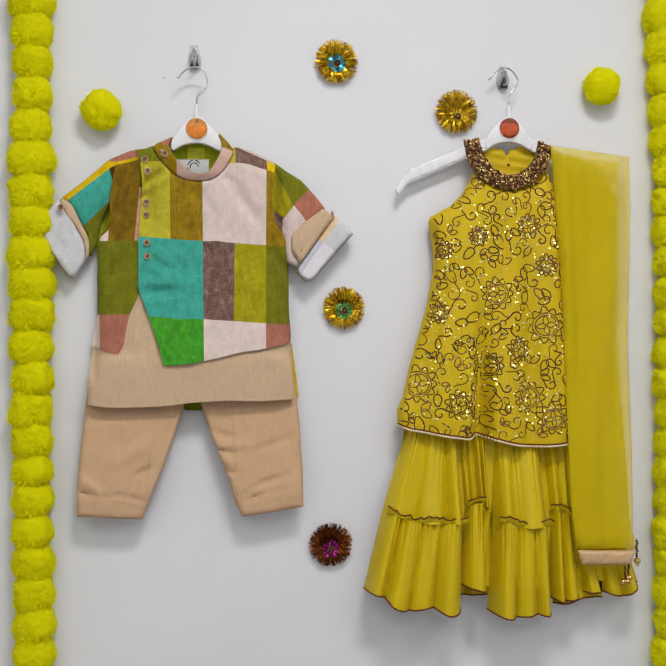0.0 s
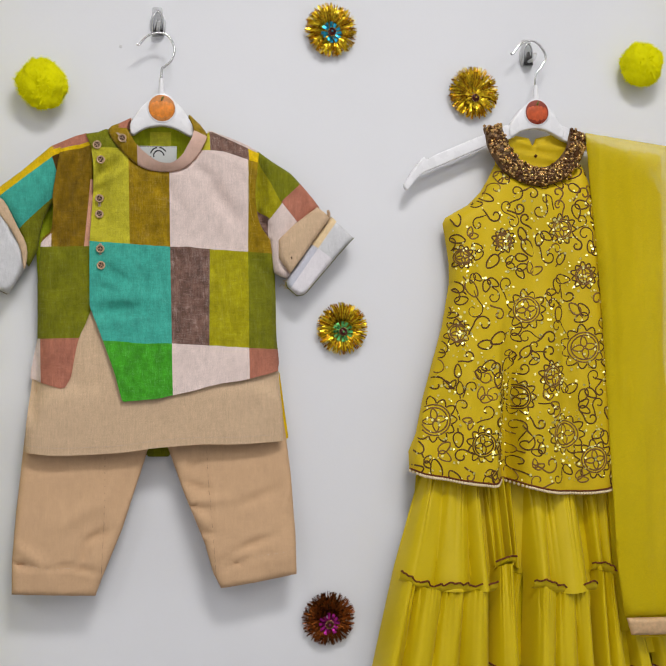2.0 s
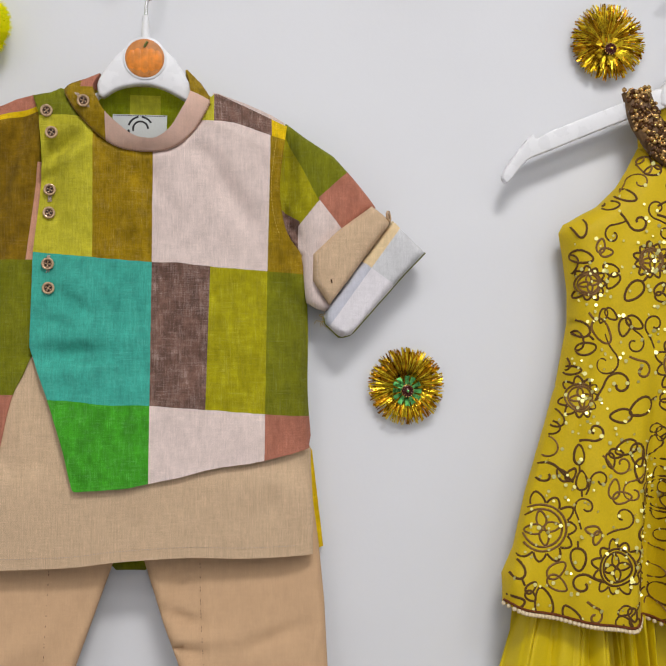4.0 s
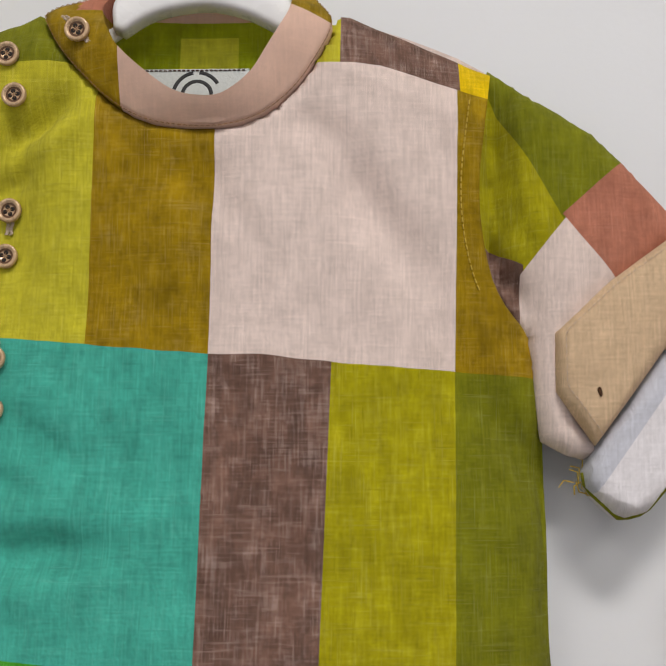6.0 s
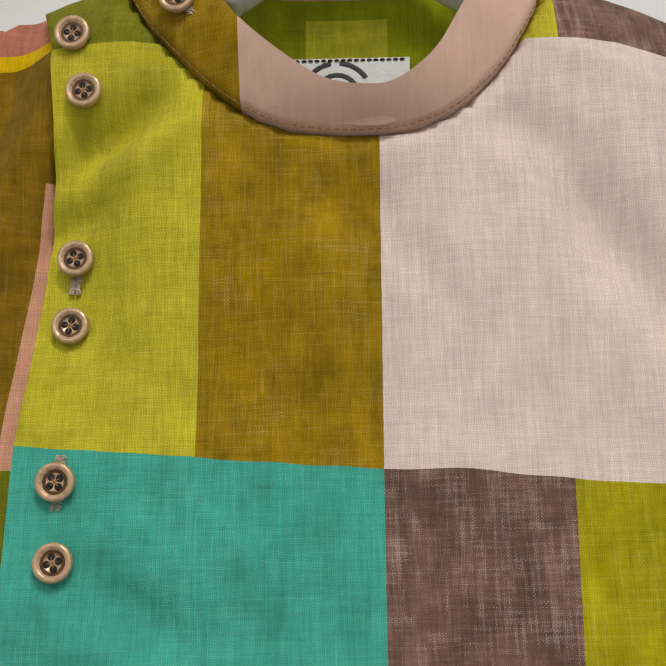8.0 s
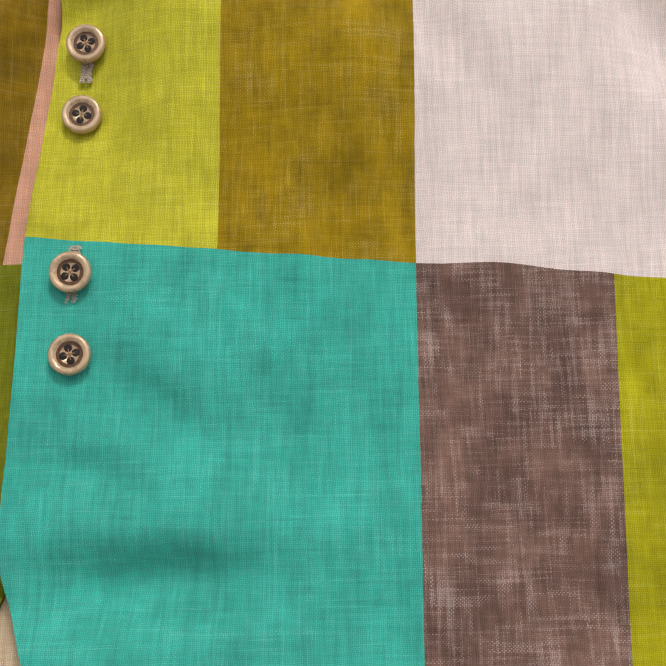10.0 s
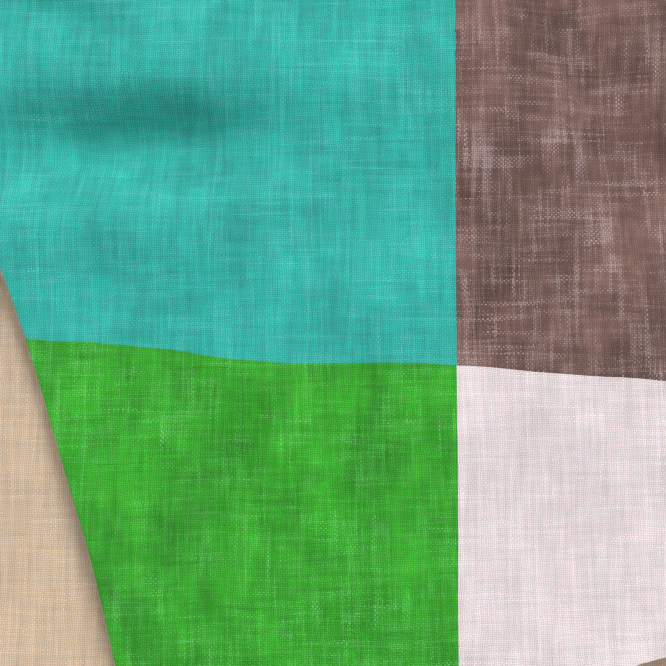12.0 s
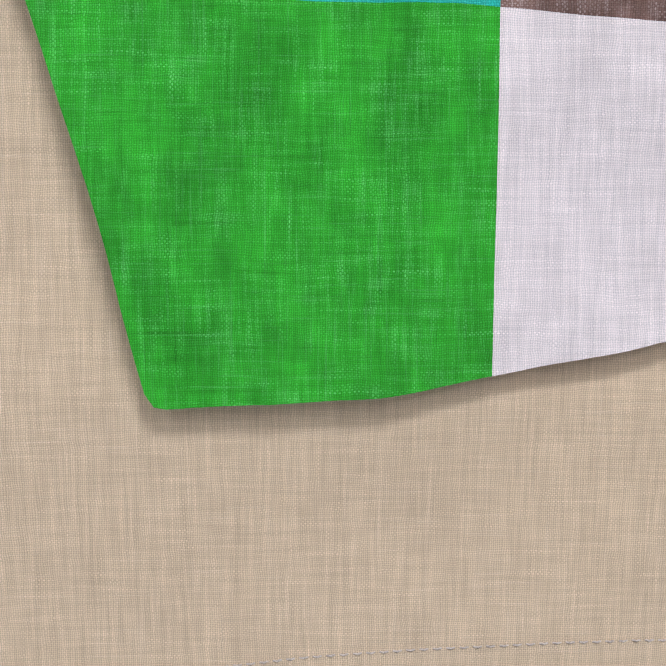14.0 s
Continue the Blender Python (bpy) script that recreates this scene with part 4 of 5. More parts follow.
left_leg = [(-0.3450, 1.4000), (-0.3646, 1.3169), (-0.3754, 1.2361), (-0.3814, 1.1801), (-0.3828, 1.1394), (-0.3360, 1.1349), (-0.2887, 1.1310), (-0.2822, 1.1478), (-0.2563, 1.2069), (-0.2268, 1.2913), (-0.2140, 1.3300), (-0.2140, 1.4000)]
right_leg = [(-0.2138, 1.4000), (-0.2138, 1.3300), (-0.2046, 1.3128), (-0.1969, 1.2904), (-0.1838, 1.2488), (-0.1597, 1.1843), (-0.1507, 1.1488), (-0.1415, 1.1292), (-0.0969, 1.1337), (-0.0492, 1.1401), (-0.0492, 1.1866), (-0.0532, 1.2639), (-0.0577, 1.3090), (-0.0700, 1.4000)]
SEAM_L = curve([(-0.2731, 1.3200), (-0.2750, 1.2700), (-0.2770, 1.2200), (-0.2830, 1.1400)], 6)
SEAM_R = curve([(-0.1547, 1.3200), (-0.1535, 1.2600), (-0.1500, 1.2000), (-0.1468, 1.1380)], 6)
HEM_L = curve([(-0.3819, 1.1755), (-0.3700, 1.1730), (-0.3401, 1.1651), (-0.3100, 1.1640), (-0.2850, 1.1560)], 5)
HEM_R = curve([(-0.1440, 1.1540), (-0.1300, 1.1540), (-0.1150, 1.1610), (-0.0966, 1.1640), (-0.0495, 1.1690)], 5)


def line_crease(x, z, line, width, amount):
    p = np.array(line)
    d = float(np.hypot(p[:, 0] - x, p[:, 1] - z).min())
    return amount * math.exp(-(d / width) ** 2)


LEG_FOLDS_L = [(-0.285, 1.200, 25, 0.012, 0.004, -0.003), (-0.300, 1.180, 70, 0.02, 0.004, -0.002), (-0.365, 1.185, -40, 0.02, 0.006, 0.002), (-0.372, 1.171, -18, 0.010, 0.0022, -0.0022), (-0.320, 1.168, 5, 0.010, 0.002, -0.002),
               (-0.33, 1.285, 5, 0.03, 0.006, -0.0016), (-0.296, 1.161, -10, 0.012, 0.0022, -0.0024), (-0.302, 1.230, 30, 0.04, 0.012, 0.0016), (-0.255, 1.245, 65, 0.03, 0.01, -0.0015), (-0.235, 1.290, 30, 0.012, 0.004, -0.002)]
LEG_FOLDS_R = [(-0.168, 1.253, -20, 0.014, 0.003, -0.003), (-0.167, 1.227, -12, 0.013, 0.003, -0.0032), (-0.160, 1.196, -12, 0.012, 0.003, -0.003), (-0.162, 1.212, -12, 0.012, 0.003, 0.0016), (-0.136, 1.163, 20, 0.007, 0.0025, -0.002),
               (-0.100, 1.180, 18, 0.022, 0.004, -0.0024), (-0.095, 1.235, 20, 0.025, 0.006, -0.0018), (-0.150, 1.236, 0, 0.02, 0.005, 0.0012), (-0.06, 1.23, 70, 0.03, 0.006, 0.0014), (-0.170, 1.275, 70, 0.03, 0.008, -0.0016), (-0.118, 1.157, 12, 0.012, 0.0018, -0.0018)]
left_leg, right_leg = let_out(left_leg, -0.1996, 1.4486, 1.0075), let_out(right_leg, -0.1996, 1.4486, 1.0075)
for name, leg, folds, seam_line, hem_line in (("left_leg", left_leg, LEG_FOLDS_L, SEAM_L, HEM_L), ("right_leg", right_leg, LEG_FOLDS_R, SEAM_R, HEM_R)):
    def leg_extra(x, z):
        return (2.5 * sum(fold(x, z, *f) for f in folds) + line_crease(x, z, seam_line, 0.0024, -0.0022) + line_crease(x, z, [(a + 0.004, b) for a, b in seam_line], 0.003, 0.0012)
                + line_crease(x, z, hem_line, 0.0026, -0.0022) + ripple(x, z, 0.045, 0.0022, 23) + ripple(x, z, 0.015, 0.0006, 29))
    leg_depth = pillow(leg, 0.007, 0.010, 0.0185, leg_extra)
    part("leg", cloth(leg, leg_depth, step=0.0045, hem=0.006), TROUSER, trousers)
    part("seam_stitching", stitches(seam_line, lambda x, z: leg_depth(x, z), 0.0026, 0.0002), DARK_THREAD, trousers)
    part("hem_stitching", stitches(hem_line, lambda x, z: leg_depth(x, z) - 0.0002, 0.0026, 0.0002), THREAD, trousers)
waist = [(-0.3450, 1.3960), (-0.3450, 1.4300), (-0.0700, 1.4300), (-0.0700, 1.3960)]
part("waistband", cloth(waist, pillow(waist, 0.012, 0.012, 0.0225), step=0.01), TROUSER, trousers)

hang_clear(trousers, 1.34, 0.004, 1.16, 0.028)

# ---- the dress ----
CHARTREUSE = satin("chartreuse_georgette", tint(192, 164, 12, 1.25), 0.6, 0.10, 0.10)
CHART_SKIRT = satin("chartreuse_satin_georgette", tint(190, 166, 8, 1.14), 0.42, 0.06, 0.0)
NET = satin("sheer_chartreuse_net", tint(204, 184, 8, 1.3), 0.7, 0.05, 0.30, 0.30)
BROWN_CORD = plain("brown_embroidery_cord", tint(86, 54, 12), 0.75, 0.05, 0.35, 700, 0.4)
ROSE_CORD = plain("antique_rose_cord", tint(118, 82, 36), 0.55, 0.2, 0.35, 700, 0.4)
SEQUIN = plain("gold_sequin", tint(250, 226, 150, 1.1), 0.42, 1.0)
PIPING = plain("maroon_overlock_thread", tint(104, 50, 14), 0.85, 0, 0.3, 1500, 0.5)
CREAM = plain("cream_picot_trim", tint(226, 206, 170), 0.6, 0, 0.1, 800)
BEAD_BROWN = plain("brown_glass_bead", tint(84, 52, 24), 0.15, 0.2, 0.3, 300)
BEAD_GOLD = plain("gold_bead", tint(204, 170, 104, 1.1), 0.22, 1.0, 0.1, 300)
BEAD_ROSE = plain("antique_gold_bead", tint(190, 152, 100, 1.1), 0.25, 0.9, 0.1, 300)
BAND_CLOTH = plain("antique_gold_band", tint(104, 76, 46), 0.5, 0.3, 0.35, 700, 0.4)
GOLD_LACE = plain("rose_gold_ribbon", tint(208, 172, 130), 0.45, 0.2, 0.12, 220, 0.3)
dress = thing("embroidered_dress", "chartreuse sleeveless halter dress with brown scroll embroidery and gold sequins", "dress", "", 0.25, -0.03, 1.45)
body = [(0.2168, 1.6420), (0.2060, 1.6220), (0.1966, 1.6074), (0.1799, 1.5913), (0.1640, 1.5830), (0.1501, 1.5753), (0.1460, 1.5680), (0.1490, 1.5480), (0.1528, 1.5176), (0.1525, 1.4919), (0.1421, 1.4405), (0.1285, 1.3957), (0.1149, 1.3508), (0.1046, 1.3059), (0.0945, 1.2836), (0.0942, 1.2623)]
DRESS_HEM = curve([(0.0942, 1.2610), (0.1138, 1.2540), (0.1435, 1.2479), (0.1965, 1.2384), (0.2130, 1.2420), (0.2300, 1.2386), (0.2704, 1.2282), (0.3043, 1.2231), (0.3625, 1.2252)], 5)
body += DRESS_HEM + [(0.3640, 1.3191), (0.3560, 1.4508), (0.3520, 1.5163), (0.3490, 1.5816), (0.3410, 1.6206), (0.3309, 1.6433)]
body += [(0.3261, 1.6460), (0.3057, 1.6260), (0.2754, 1.6175), (0.2487, 1.6230), (0.2255, 1.6350)]

body = let_out(body, -0.1996, 1.4486, 1.011)
DRESS_HEM = let_out(DRESS_HEM, -0.1996, 1.4486, 1.009)


def dress_extra(x, z):
    a = max(0.0, (1.60 - z) / 0.36)
    deep = fold(x, z, 0.227, 1.270, 89, 0.13, 0.0120, -0.032) + fold(x, z, 0.206, 1.290, 86, 0.10, 0.007, 0.006) + fold(x, z, 0.246, 1.280, 92, 0.10, 0.007, 0.006)
    deep += fold(x, z, 0.168, 1.40, 80, 0.15, 0.009, -0.006) + fold(x, z, 0.262, 1.52, 90, 0.10, 0.006, -0.004) + fold(x, z, 0.305, 1.42, 92, 0.14, 0.008, -0.006)
    return a * 0.0035 * math.cos((x - 0.265) * 70) + deep + a * 0.0025 * math.cos((x - 0.16) * 110) + fold(x, z, 0.300, 1.30, 92, 0.13, 0.008, -0.003) + ripple(x, z, 0.05, 0.002, 31) + ripple(x, z, 0.016, 0.0006, 37)


body_sides = [(x, z - 0.08 if z < 1.2660 else z) for x, z in body]
dress_depth = pillow(body_sides, 0.018, 0.014, 0.036, dress_extra)
part("body", cloth(body, dress_depth, step=0.005), CHARTREUSE, dress, "chartreuse A-line body")
inner_back = [(0.2210, 1.6950), (0.2330, 1.6850), (0.2559, 1.6825), (0.2700, 1.6800), (0.2752, 1.6690), (0.2800, 1.6800), (0.3001, 1.6850), (0.3180, 1.6880), (0.3300, 1.6900), (0.3350, 1.6300), (0.2250, 1.6200)]
part("back_neck", cloth(inner_back, pillow(inner_back, 0.006, 0.010, 0.015, lambda x, z: 0.002 * math.sin(z * 420 + x * 60)), step=0.005), CHARTREUSE, dress, "back of the neck with a keyhole slit")
bm = bmesh.new()
ball(bm, (0.2760, -0.017, 1.6560), 0.0022, 2)
part("back_button", bm, BEAD_BROWN, dress, "small dark button at the keyhole")
band_out = even(curve([(0.2042, 1.6895), (0.2092, 1.6582), (0.2255, 1.6327), (0.2487, 1.6199), (0.2754, 1.6148), (0.3057, 1.6233), (0.3261, 1.6428), (0.3398, 1.6655), (0.3433, 1.6830)], 6), 60)
band_in = even(curve([(0.2274, 1.6935), (0.2325, 1.6680), (0.2456, 1.6488), (0.2656, 1.6393), (0.2823, 1.6394), (0.2992, 1.6491), (0.3141, 1.6686), (0.3210, 1.6900)], 6), 60)


def band_at(i, v, lift=0.0):
    p = band_out[i] + (band_in[i] - band_out[i]) * v
    ends = min(1.0, min(i, 59 - i) / 12)
    return (p[0], -(0.024 + 0.012 * ends + 0.004 * math.sin(math.pi * v) + lift), p[1])


rows = [[band_at(i, v) for i in range(60)] for v in np.linspace(0, 1, 7)]
rows = [[(x, y + 0.005, z) for x, y, z in rows[0]]] + rows + [[(x, y + 0.005, z) for x, y, z in rows[-1]]]
bm = loft(rows)
bmesh.ops.recalc_face_normals(bm, faces=bm.faces[:])
band = part("neckband", bm, BAND_CLOTH, dress, "brown neckband thick with beads")
for mat, count, size in ((BEAD_BROWN, 220, 0.0025), (BEAD_GOLD, 190, 0.0021), (BEAD_ROSE, 300, 0.0020)):
    bm = bmesh.new()
    for _ in range(count):
        i, v = random.randint(0, 59), random.uniform(0.04, 0.96)
        x, y, z = band_at(i, v, 0.0008)
        ball(bm, (x + random.uniform(-0.002, 0.002), y, z + random.uniform(-0.002, 0.002)), size * random.uniform(0.6, 1.3))
    part("beads", bm, mat, band, "glass and gold beads sewn to the band", "stuff")

# scroll embroidery
rng = random.Random(4)
cords = {0: bmesh.new(), 1: bmesh.new()}


def cord(line, kind=0, width=0.0019):
    run = []
    for p in line:
        if inside(p[0], p[1], body) and rim_distance(p[0], p[1], body) > 0.001:
            run.append(p)
        else:
            if len(run) > 3:
                ribbon(cords[kind], run, width, dress_depth)
            run = []
    if len(run) > 3:
        ribbon(cords[kind], run, width, dress_depth)


def scroll(x, z, a, s, hand):
    pts = []
    for t in np.linspace(0, 1, 22):
        r = s * (1 - 0.78 * t)
        w = a + hand * t * 6.0
        pts.append((x + r * math.cos(w), z + r * math.sin(w)))
    tail = [(x + s * math.cos(a) + hand * u * s * 1.6 * math.sin(a) + 0.3 * s * u * u * math.cos(a), z + s * math.sin(a) - hand * u * s * 1.6 * math.cos(a) + 0.3 * s * u * u * math.sin(a)) for u in np.linspace(1, 0.08, 8)]
    return tail + pts


def leaf(x, z, a, s):
    out = []
    for t in np.linspace(0, 2 * math.pi, 22):
        u, v = s * (1 - math.cos(t)) / 1.2, 0.52 * s * math.sin(t) * (1.2 - 0.5 * (1 - math.cos(t)) / 2)
        out.append((x + u * math.cos(a) - v * math.sin(a), z + u * math.sin(a) + v * math.cos(a)))
    return out


def medallion(x, z, s, petals=11, kind=1):
    for r in (0.64, 0.52):
        cord([(x + s * r * math.cos(t), z + s * r * math.sin(t)) for t in np.linspace(0, 6.3, 36)], kind, 0.0021)
    for k in range(petals):
        a = 2 * math.pi * k / petals
        tip = 1.0 if k % 2 else 0.92
        cord([(x + s * (0.70 + (tip - 0.70) * (1 - abs(2 * u - 1) ** 1.6)) * math.cos(a + (u - 0.5) * 0.54), z + s * (0.70 + (tip - 0.70) * (1 - abs(2 * u - 1) ** 1.6)) * math.sin(a + (u - 0.5) * 0.54)) for u in np.linspace(0, 1, 11)], 0, 0.0020)
    for k in range(4):
        a = k * math.pi / 2 + 0.15
        cord(leaf(x + s * 0.04 * math.cos(a), z + s * 0.04 * math.sin(a), a, s * 0.26), kind, 0.0019)


MEDALLIONS = [(0.128, 1.322, 0.030), (0.328, 1.408, 0.030), (0.238, 1.347, 0.024), (0.301, 1.297, 0.027), (0.189, 1.289, 0.024), (0.338, 1.264, 0.026), (0.251, 1.458, 0.026), (0.302, 1.560, 0.020),
              (0.160, 1.430, 0.018), (0.284, 1.372, 0.021), (0.222, 1.545, 0.016), (0.168, 1.525, 0.015), (0.330, 1.500, 0.018)]
for m in MEDALLIONS:
    medallion(*m, kind=0 if m[0] in (0.238, 0.189) else 1)
taken = [(x, z, r) for x, z, r in MEDALLIONS]
for _ in range(5000):
    x, z = rng.uniform(0.095, 0.365), rng.uniform(1.235, 1.635)
    s = rng.uniform(0.0072, 0.0125)
    if not inside(x, z, body) or any(math.hypot(x - a, z - b) < r + s * 0.85 for a, b, r in taken):
        continue
    taken.append((x, z, s * 0.85))
    a = rng.uniform(0, 6.28)
    pick = rng.random()
    kind = 1 if rng.random() < 0.22 else 0
    if pick < 0.45:
        cord(scroll(x, z, a, s, rng.choice((-1, 1))), kind, rng.uniform(0.0015, 0.0024))
    elif pick < 0.8:
        for o in (-0.5, 0.5):
            cord(leaf(x, z, a + o * 1.3, s * 0.95), kind, 0.0020)
    else:
        cord(leaf(x - s * math.cos(a), z - s * math.sin(a), a, s * 1.3), kind, 0.0022)
        cord([(x + s * u * math.cos(a), z + s * u * math.sin(a)) for u in np.linspace(-1.7, -0.95, 8)], kind, 0.0020)
part("scroll_embroidery", cords[0], BROWN_CORD, dress, "dark brown corded scroll embroidery", "stuff")
part("medallion_embroidery", cords[1], ROSE_CORD, dress, "antique rose corded flower medallions", "stuff")
bm = bmesh.new()
for _ in range(850):
    if rng.random() < 0.45:
        a, b, r = rng.choice(MEDALLIONS)
        x, z = a + rng.gauss(0, r * 0.8), b + rng.gauss(0, r * 0.8)
    else:
        x, z = rng.uniform(0.095, 0.365), rng.uniform(1.235, 1.635)
    if inside(x, z, body) and rim_distance(x, z, body) > 0.003:
        m = Matrix.Translation((x, -dress_depth(x, z) - 0.0011, z)) @ Euler((math.pi / 2 + rng.gauss(0, 0.26), 0, rng.gauss(0, 0.26))).to_matrix().to_4x4()
        bmesh.ops.create_circle(bm, cap_ends=True, segments=8, radius=rng.uniform(0.0009, 0.0019), matrix=m)
part("sequins", bm, SEQUIN, dress, "tiny gold sequins scattered over the embroidery", "stuff", False)
bm = bmesh.new()
for x, z in even(DRESS_HEM, 88):
    ball(bm, (x, -dress_depth(x, z) - 0.001, z), 0.0022)
part("picot_trim", bm, CREAM, dress, "row of cream picot knots along the hem", "stuff")
part("trim_cord", tube([(x, -dress_depth(x, z) - 0.0012, z + 0.003) for x, z in even(DRESS_HEM, 70)], 0.0011, 6), PIPING, dress, "maroon cord above the hem trim")

hang_clear(dress, 1.66, 0.003, 1.26, 0.020)

# ---- the tiered skirt ----
skirt = thing("tiered_skirt", "chartreuse gathered two-tier skirt with maroon overlocked edges under the dress", "skirt", "", 0.26, -0.02, 1.1)


def tier(name, top, low, d_top, d_low, waves, amount, seed, gather=True, edge=True, roll=0.02):
    """A gathered cloth tier between two lines, with pleats that deepen downwards."""
    r = random.Random(seed)
    nu, nv = 110, 30
    a, b = even(curve(top, 5), nu), even(curve(low, 5), nu)
    ph = [r.uniform(0, 6.28) for _ in range(4)]
    lobes = max(1, round(waves * 1.25))
    valley = [0.0] + [(k + r.uniform(-0.28, 0.28)) / lobes for k in range(1, lobes)] + [1.0]
    swell = [r.uniform(0.6, 1.25) for _ in range(lobes)]
    drift = [0.0] + [r.uniform(-0.05, 0.05) for _ in range(lobes - 1)] + [0.0]
    rows = []
    for j in range(nv):
        v = j / (nv - 1)
        cuts = [p + q * (v - 0.3) for p, q in zip(valley, drift)]
        row = []
        for i in range(nu):
            u = i / (nu - 1)
            x, z = a[i] + (b[i] - a[i]) * v
            k = max(0, min(lobes - 1, sum(1 for c in cuts if c <= u) - 1))
            t = min(1.0, max(0.0, (u - cuts[k]) / max(1e-4, cuts[k + 1] - cuts[k])))
            hump = math.sin(math.pi * t ** (0.75 + 0.5 * (swell[k] - 0.6))) ** 0.85
            d = d_top + (d_low - d_top) * v + 5.2 * amount * (0.5 + 0.5 * v) * (swell[k] * hump - 0.75) + 0.3 * amount * math.sin(u * 31 * waves / 3 + ph[1] + 1.5 * v)
            if gather:
                g = u * waves * 4.5 + 0.35 * math.sin(u * 23 + ph[0])
                d += 0.0070 * (abs(math.sin(g * math.pi)) ** 0.8 - 0.6) * math.exp(-v * 3.2) * (0.6 + 0.4 * math.sin(u * 17 + ph[2])) + 0.0012 * math.sin(u * waves * 50 + ph[3]) * math.exp(-v * 14)
            near = min(u, 1 - u) * math.hypot(*(b[-1] - b[0]))
            d -= 0.024 * max(0.0, 1 - near / roll) ** 2
            row.append((x, -max(0.003, d), z + 0.0016 * v * hump - 0.0008 * v))
        rows.append(row)
    last = rows[-1]
    rows.append([(x, y + 0.003, z + 0.0006) for x, y, z in last])
    bm = loft(rows)
    bmesh.ops.recalc_face_normals(bm, faces=bm.faces[:])
    ob = part(name, bm, CHART_SKIRT, skirt)
    if edge:
        part("overlocked_edge", tube(last, 0.0013, 6), PIPING, ob, "maroon overlocked edge")
    return last, rows[0]


def gathered_seam(line, depth, amp=0.0028, seed=1):
    """The little frill with a maroon edge where the tiers meet."""
    r = random.Random(seed)
    p = even(curve(line, 5), 90)
    o = r.uniform(0, 60)
    rows = []
    for v in (0, 0.15, 0.4, 0.7, 1):
        row = []
        for i, (x, z) in enumerate(p):
            s = i * math.dist(p[0], p[1])
            wave = noise.noise(Vector((s * 120 + o, 1.5, 0)))
            small = noise.noise(Vector((s * 260 + o, 7.5, 0)))
            row.append((x + 0.002 * v * small, -(depth - 0.001 - 0.011 * (1 - v) ** 4 + (0.0030 + 0.0065 * wave + 0.002 * small) * v), z - 0.004 + v * (0.0130 + 2.4 * amp * wave + 0.0022 * small)))
        rows.append(row)
    frill = part("frill", loft(rows), CHART_SKIRT, skirt, "gathered frill between the tiers")
    part("overlocked_edge", tube(rows[-1], 0.0012, 6), PIPING, frill, "maroon overlocked edge")


tier("lining", [(0.110, 1.250), (0.240, 1.245), (0.372, 1.235)], [(0.086, 1.010), (0.240, 1.000), (0.455, 1.000)], 0.006, 0.008, 5, 0.002, 3, False, False)
tier("upper_tier", [(0.1180, 1.2620), (0.1550, 1.2550), (0.1930, 1.2480)], [(0.0757, 1.1300), (0.1046, 1.1170), (0.1378, 1.1090), (0.2000, 1.1065)], 0.021, 0.041, 2.1, 0.0035, 5, edge=False)
tier("upper_tier", [(0.1900, 1.2480), (0.2120, 1.2450), (0.2440, 1.2400)], [(0.2010, 1.1280), (0.2200, 1.1360), (0.2490, 1.1190)], 0.012, 0.020, 3.2, 0.0062, 7, edge=False, roll=0.012)
tier("upper_tier", [(0.2480, 1.2400), (0.2850, 1.2330), (0.3280, 1.2310)], [(0.2490, 1.1080), (0.2918, 1.0970), (0.3350, 1.0990)], 0.020, 0.043, 1.7, 0.003, 9, edge=False)
tier("upper_tier", [(0.3300, 1.2310), (0.3500, 1.2310), (0.3720, 1.2310)], [(0.3390, 1.1180), (0.3560, 1.1150), (0.3760, 1.1050)], 0.015, 0.022, 1.2, 0.002, 11, edge=False, roll=0.012)
gathered_seam([(0.0757, 1.1300), (0.1046, 1.1170), (0.1378, 1.1090), (0.2000, 1.1065)], 0.041, seed=1)
gathered_seam([(0.2030, 1.1300), (0.2200, 1.1360), (0.2340, 1.1370)], 0.028, 0.0012, seed=2)
gathered_seam([(0.2490, 1.1080), (0.2918, 1.0970), (0.3350, 1.0990)], 0.043, seed=3)
gathered_seam([(0.3390, 1.1190), (0.3560, 1.1160), (0.3730, 1.1060)], 0.022, 0.0016, seed=4)
tier("lower_tier", [(0.0757, 1.1320), (0.1046, 1.1190), (0.1378, 1.1110), (0.2000, 1.1085)], [(0.0444, 1.0076), (0.0692, 1.0011), (0.0823, 0.9873), (0.1086, 0.9779), (0.1419, 0.9807), (0.1686, 0.9693), (0.1968, 0.9691)], 0.041, 0.047, 3.3, 0.0050, 13)
tier("lower_tier", [(0.2040, 1.1310), (0.2180, 1.1370), (0.2330, 1.1370)], [(0.1931, 1.0100), (0.2150, 1.0060), (0.2363, 0.9975)], 0.030, 0.042, 1.1, 0.004, 15, roll=0.014)
tier("lower_tier", [(0.2320, 1.1200), (0.2420, 1.1180), (0.2500, 1.1150)], [(0.1960, 0.9880), (0.2200, 0.9900), (0.2450, 0.9860)], 0.012, 0.016, 1.0, 0.002, 16)
tier("lower_tier", [(0.2490, 1.1100), (0.2918, 1.0990), (0.3350, 1.1010)], [(0.2394, 0.9654), (0.2700, 0.9590), (0.3050, 0.9610), (0.3421, 0.9563)], 0.043, 0.050, 2.3, 0.0050, 17)
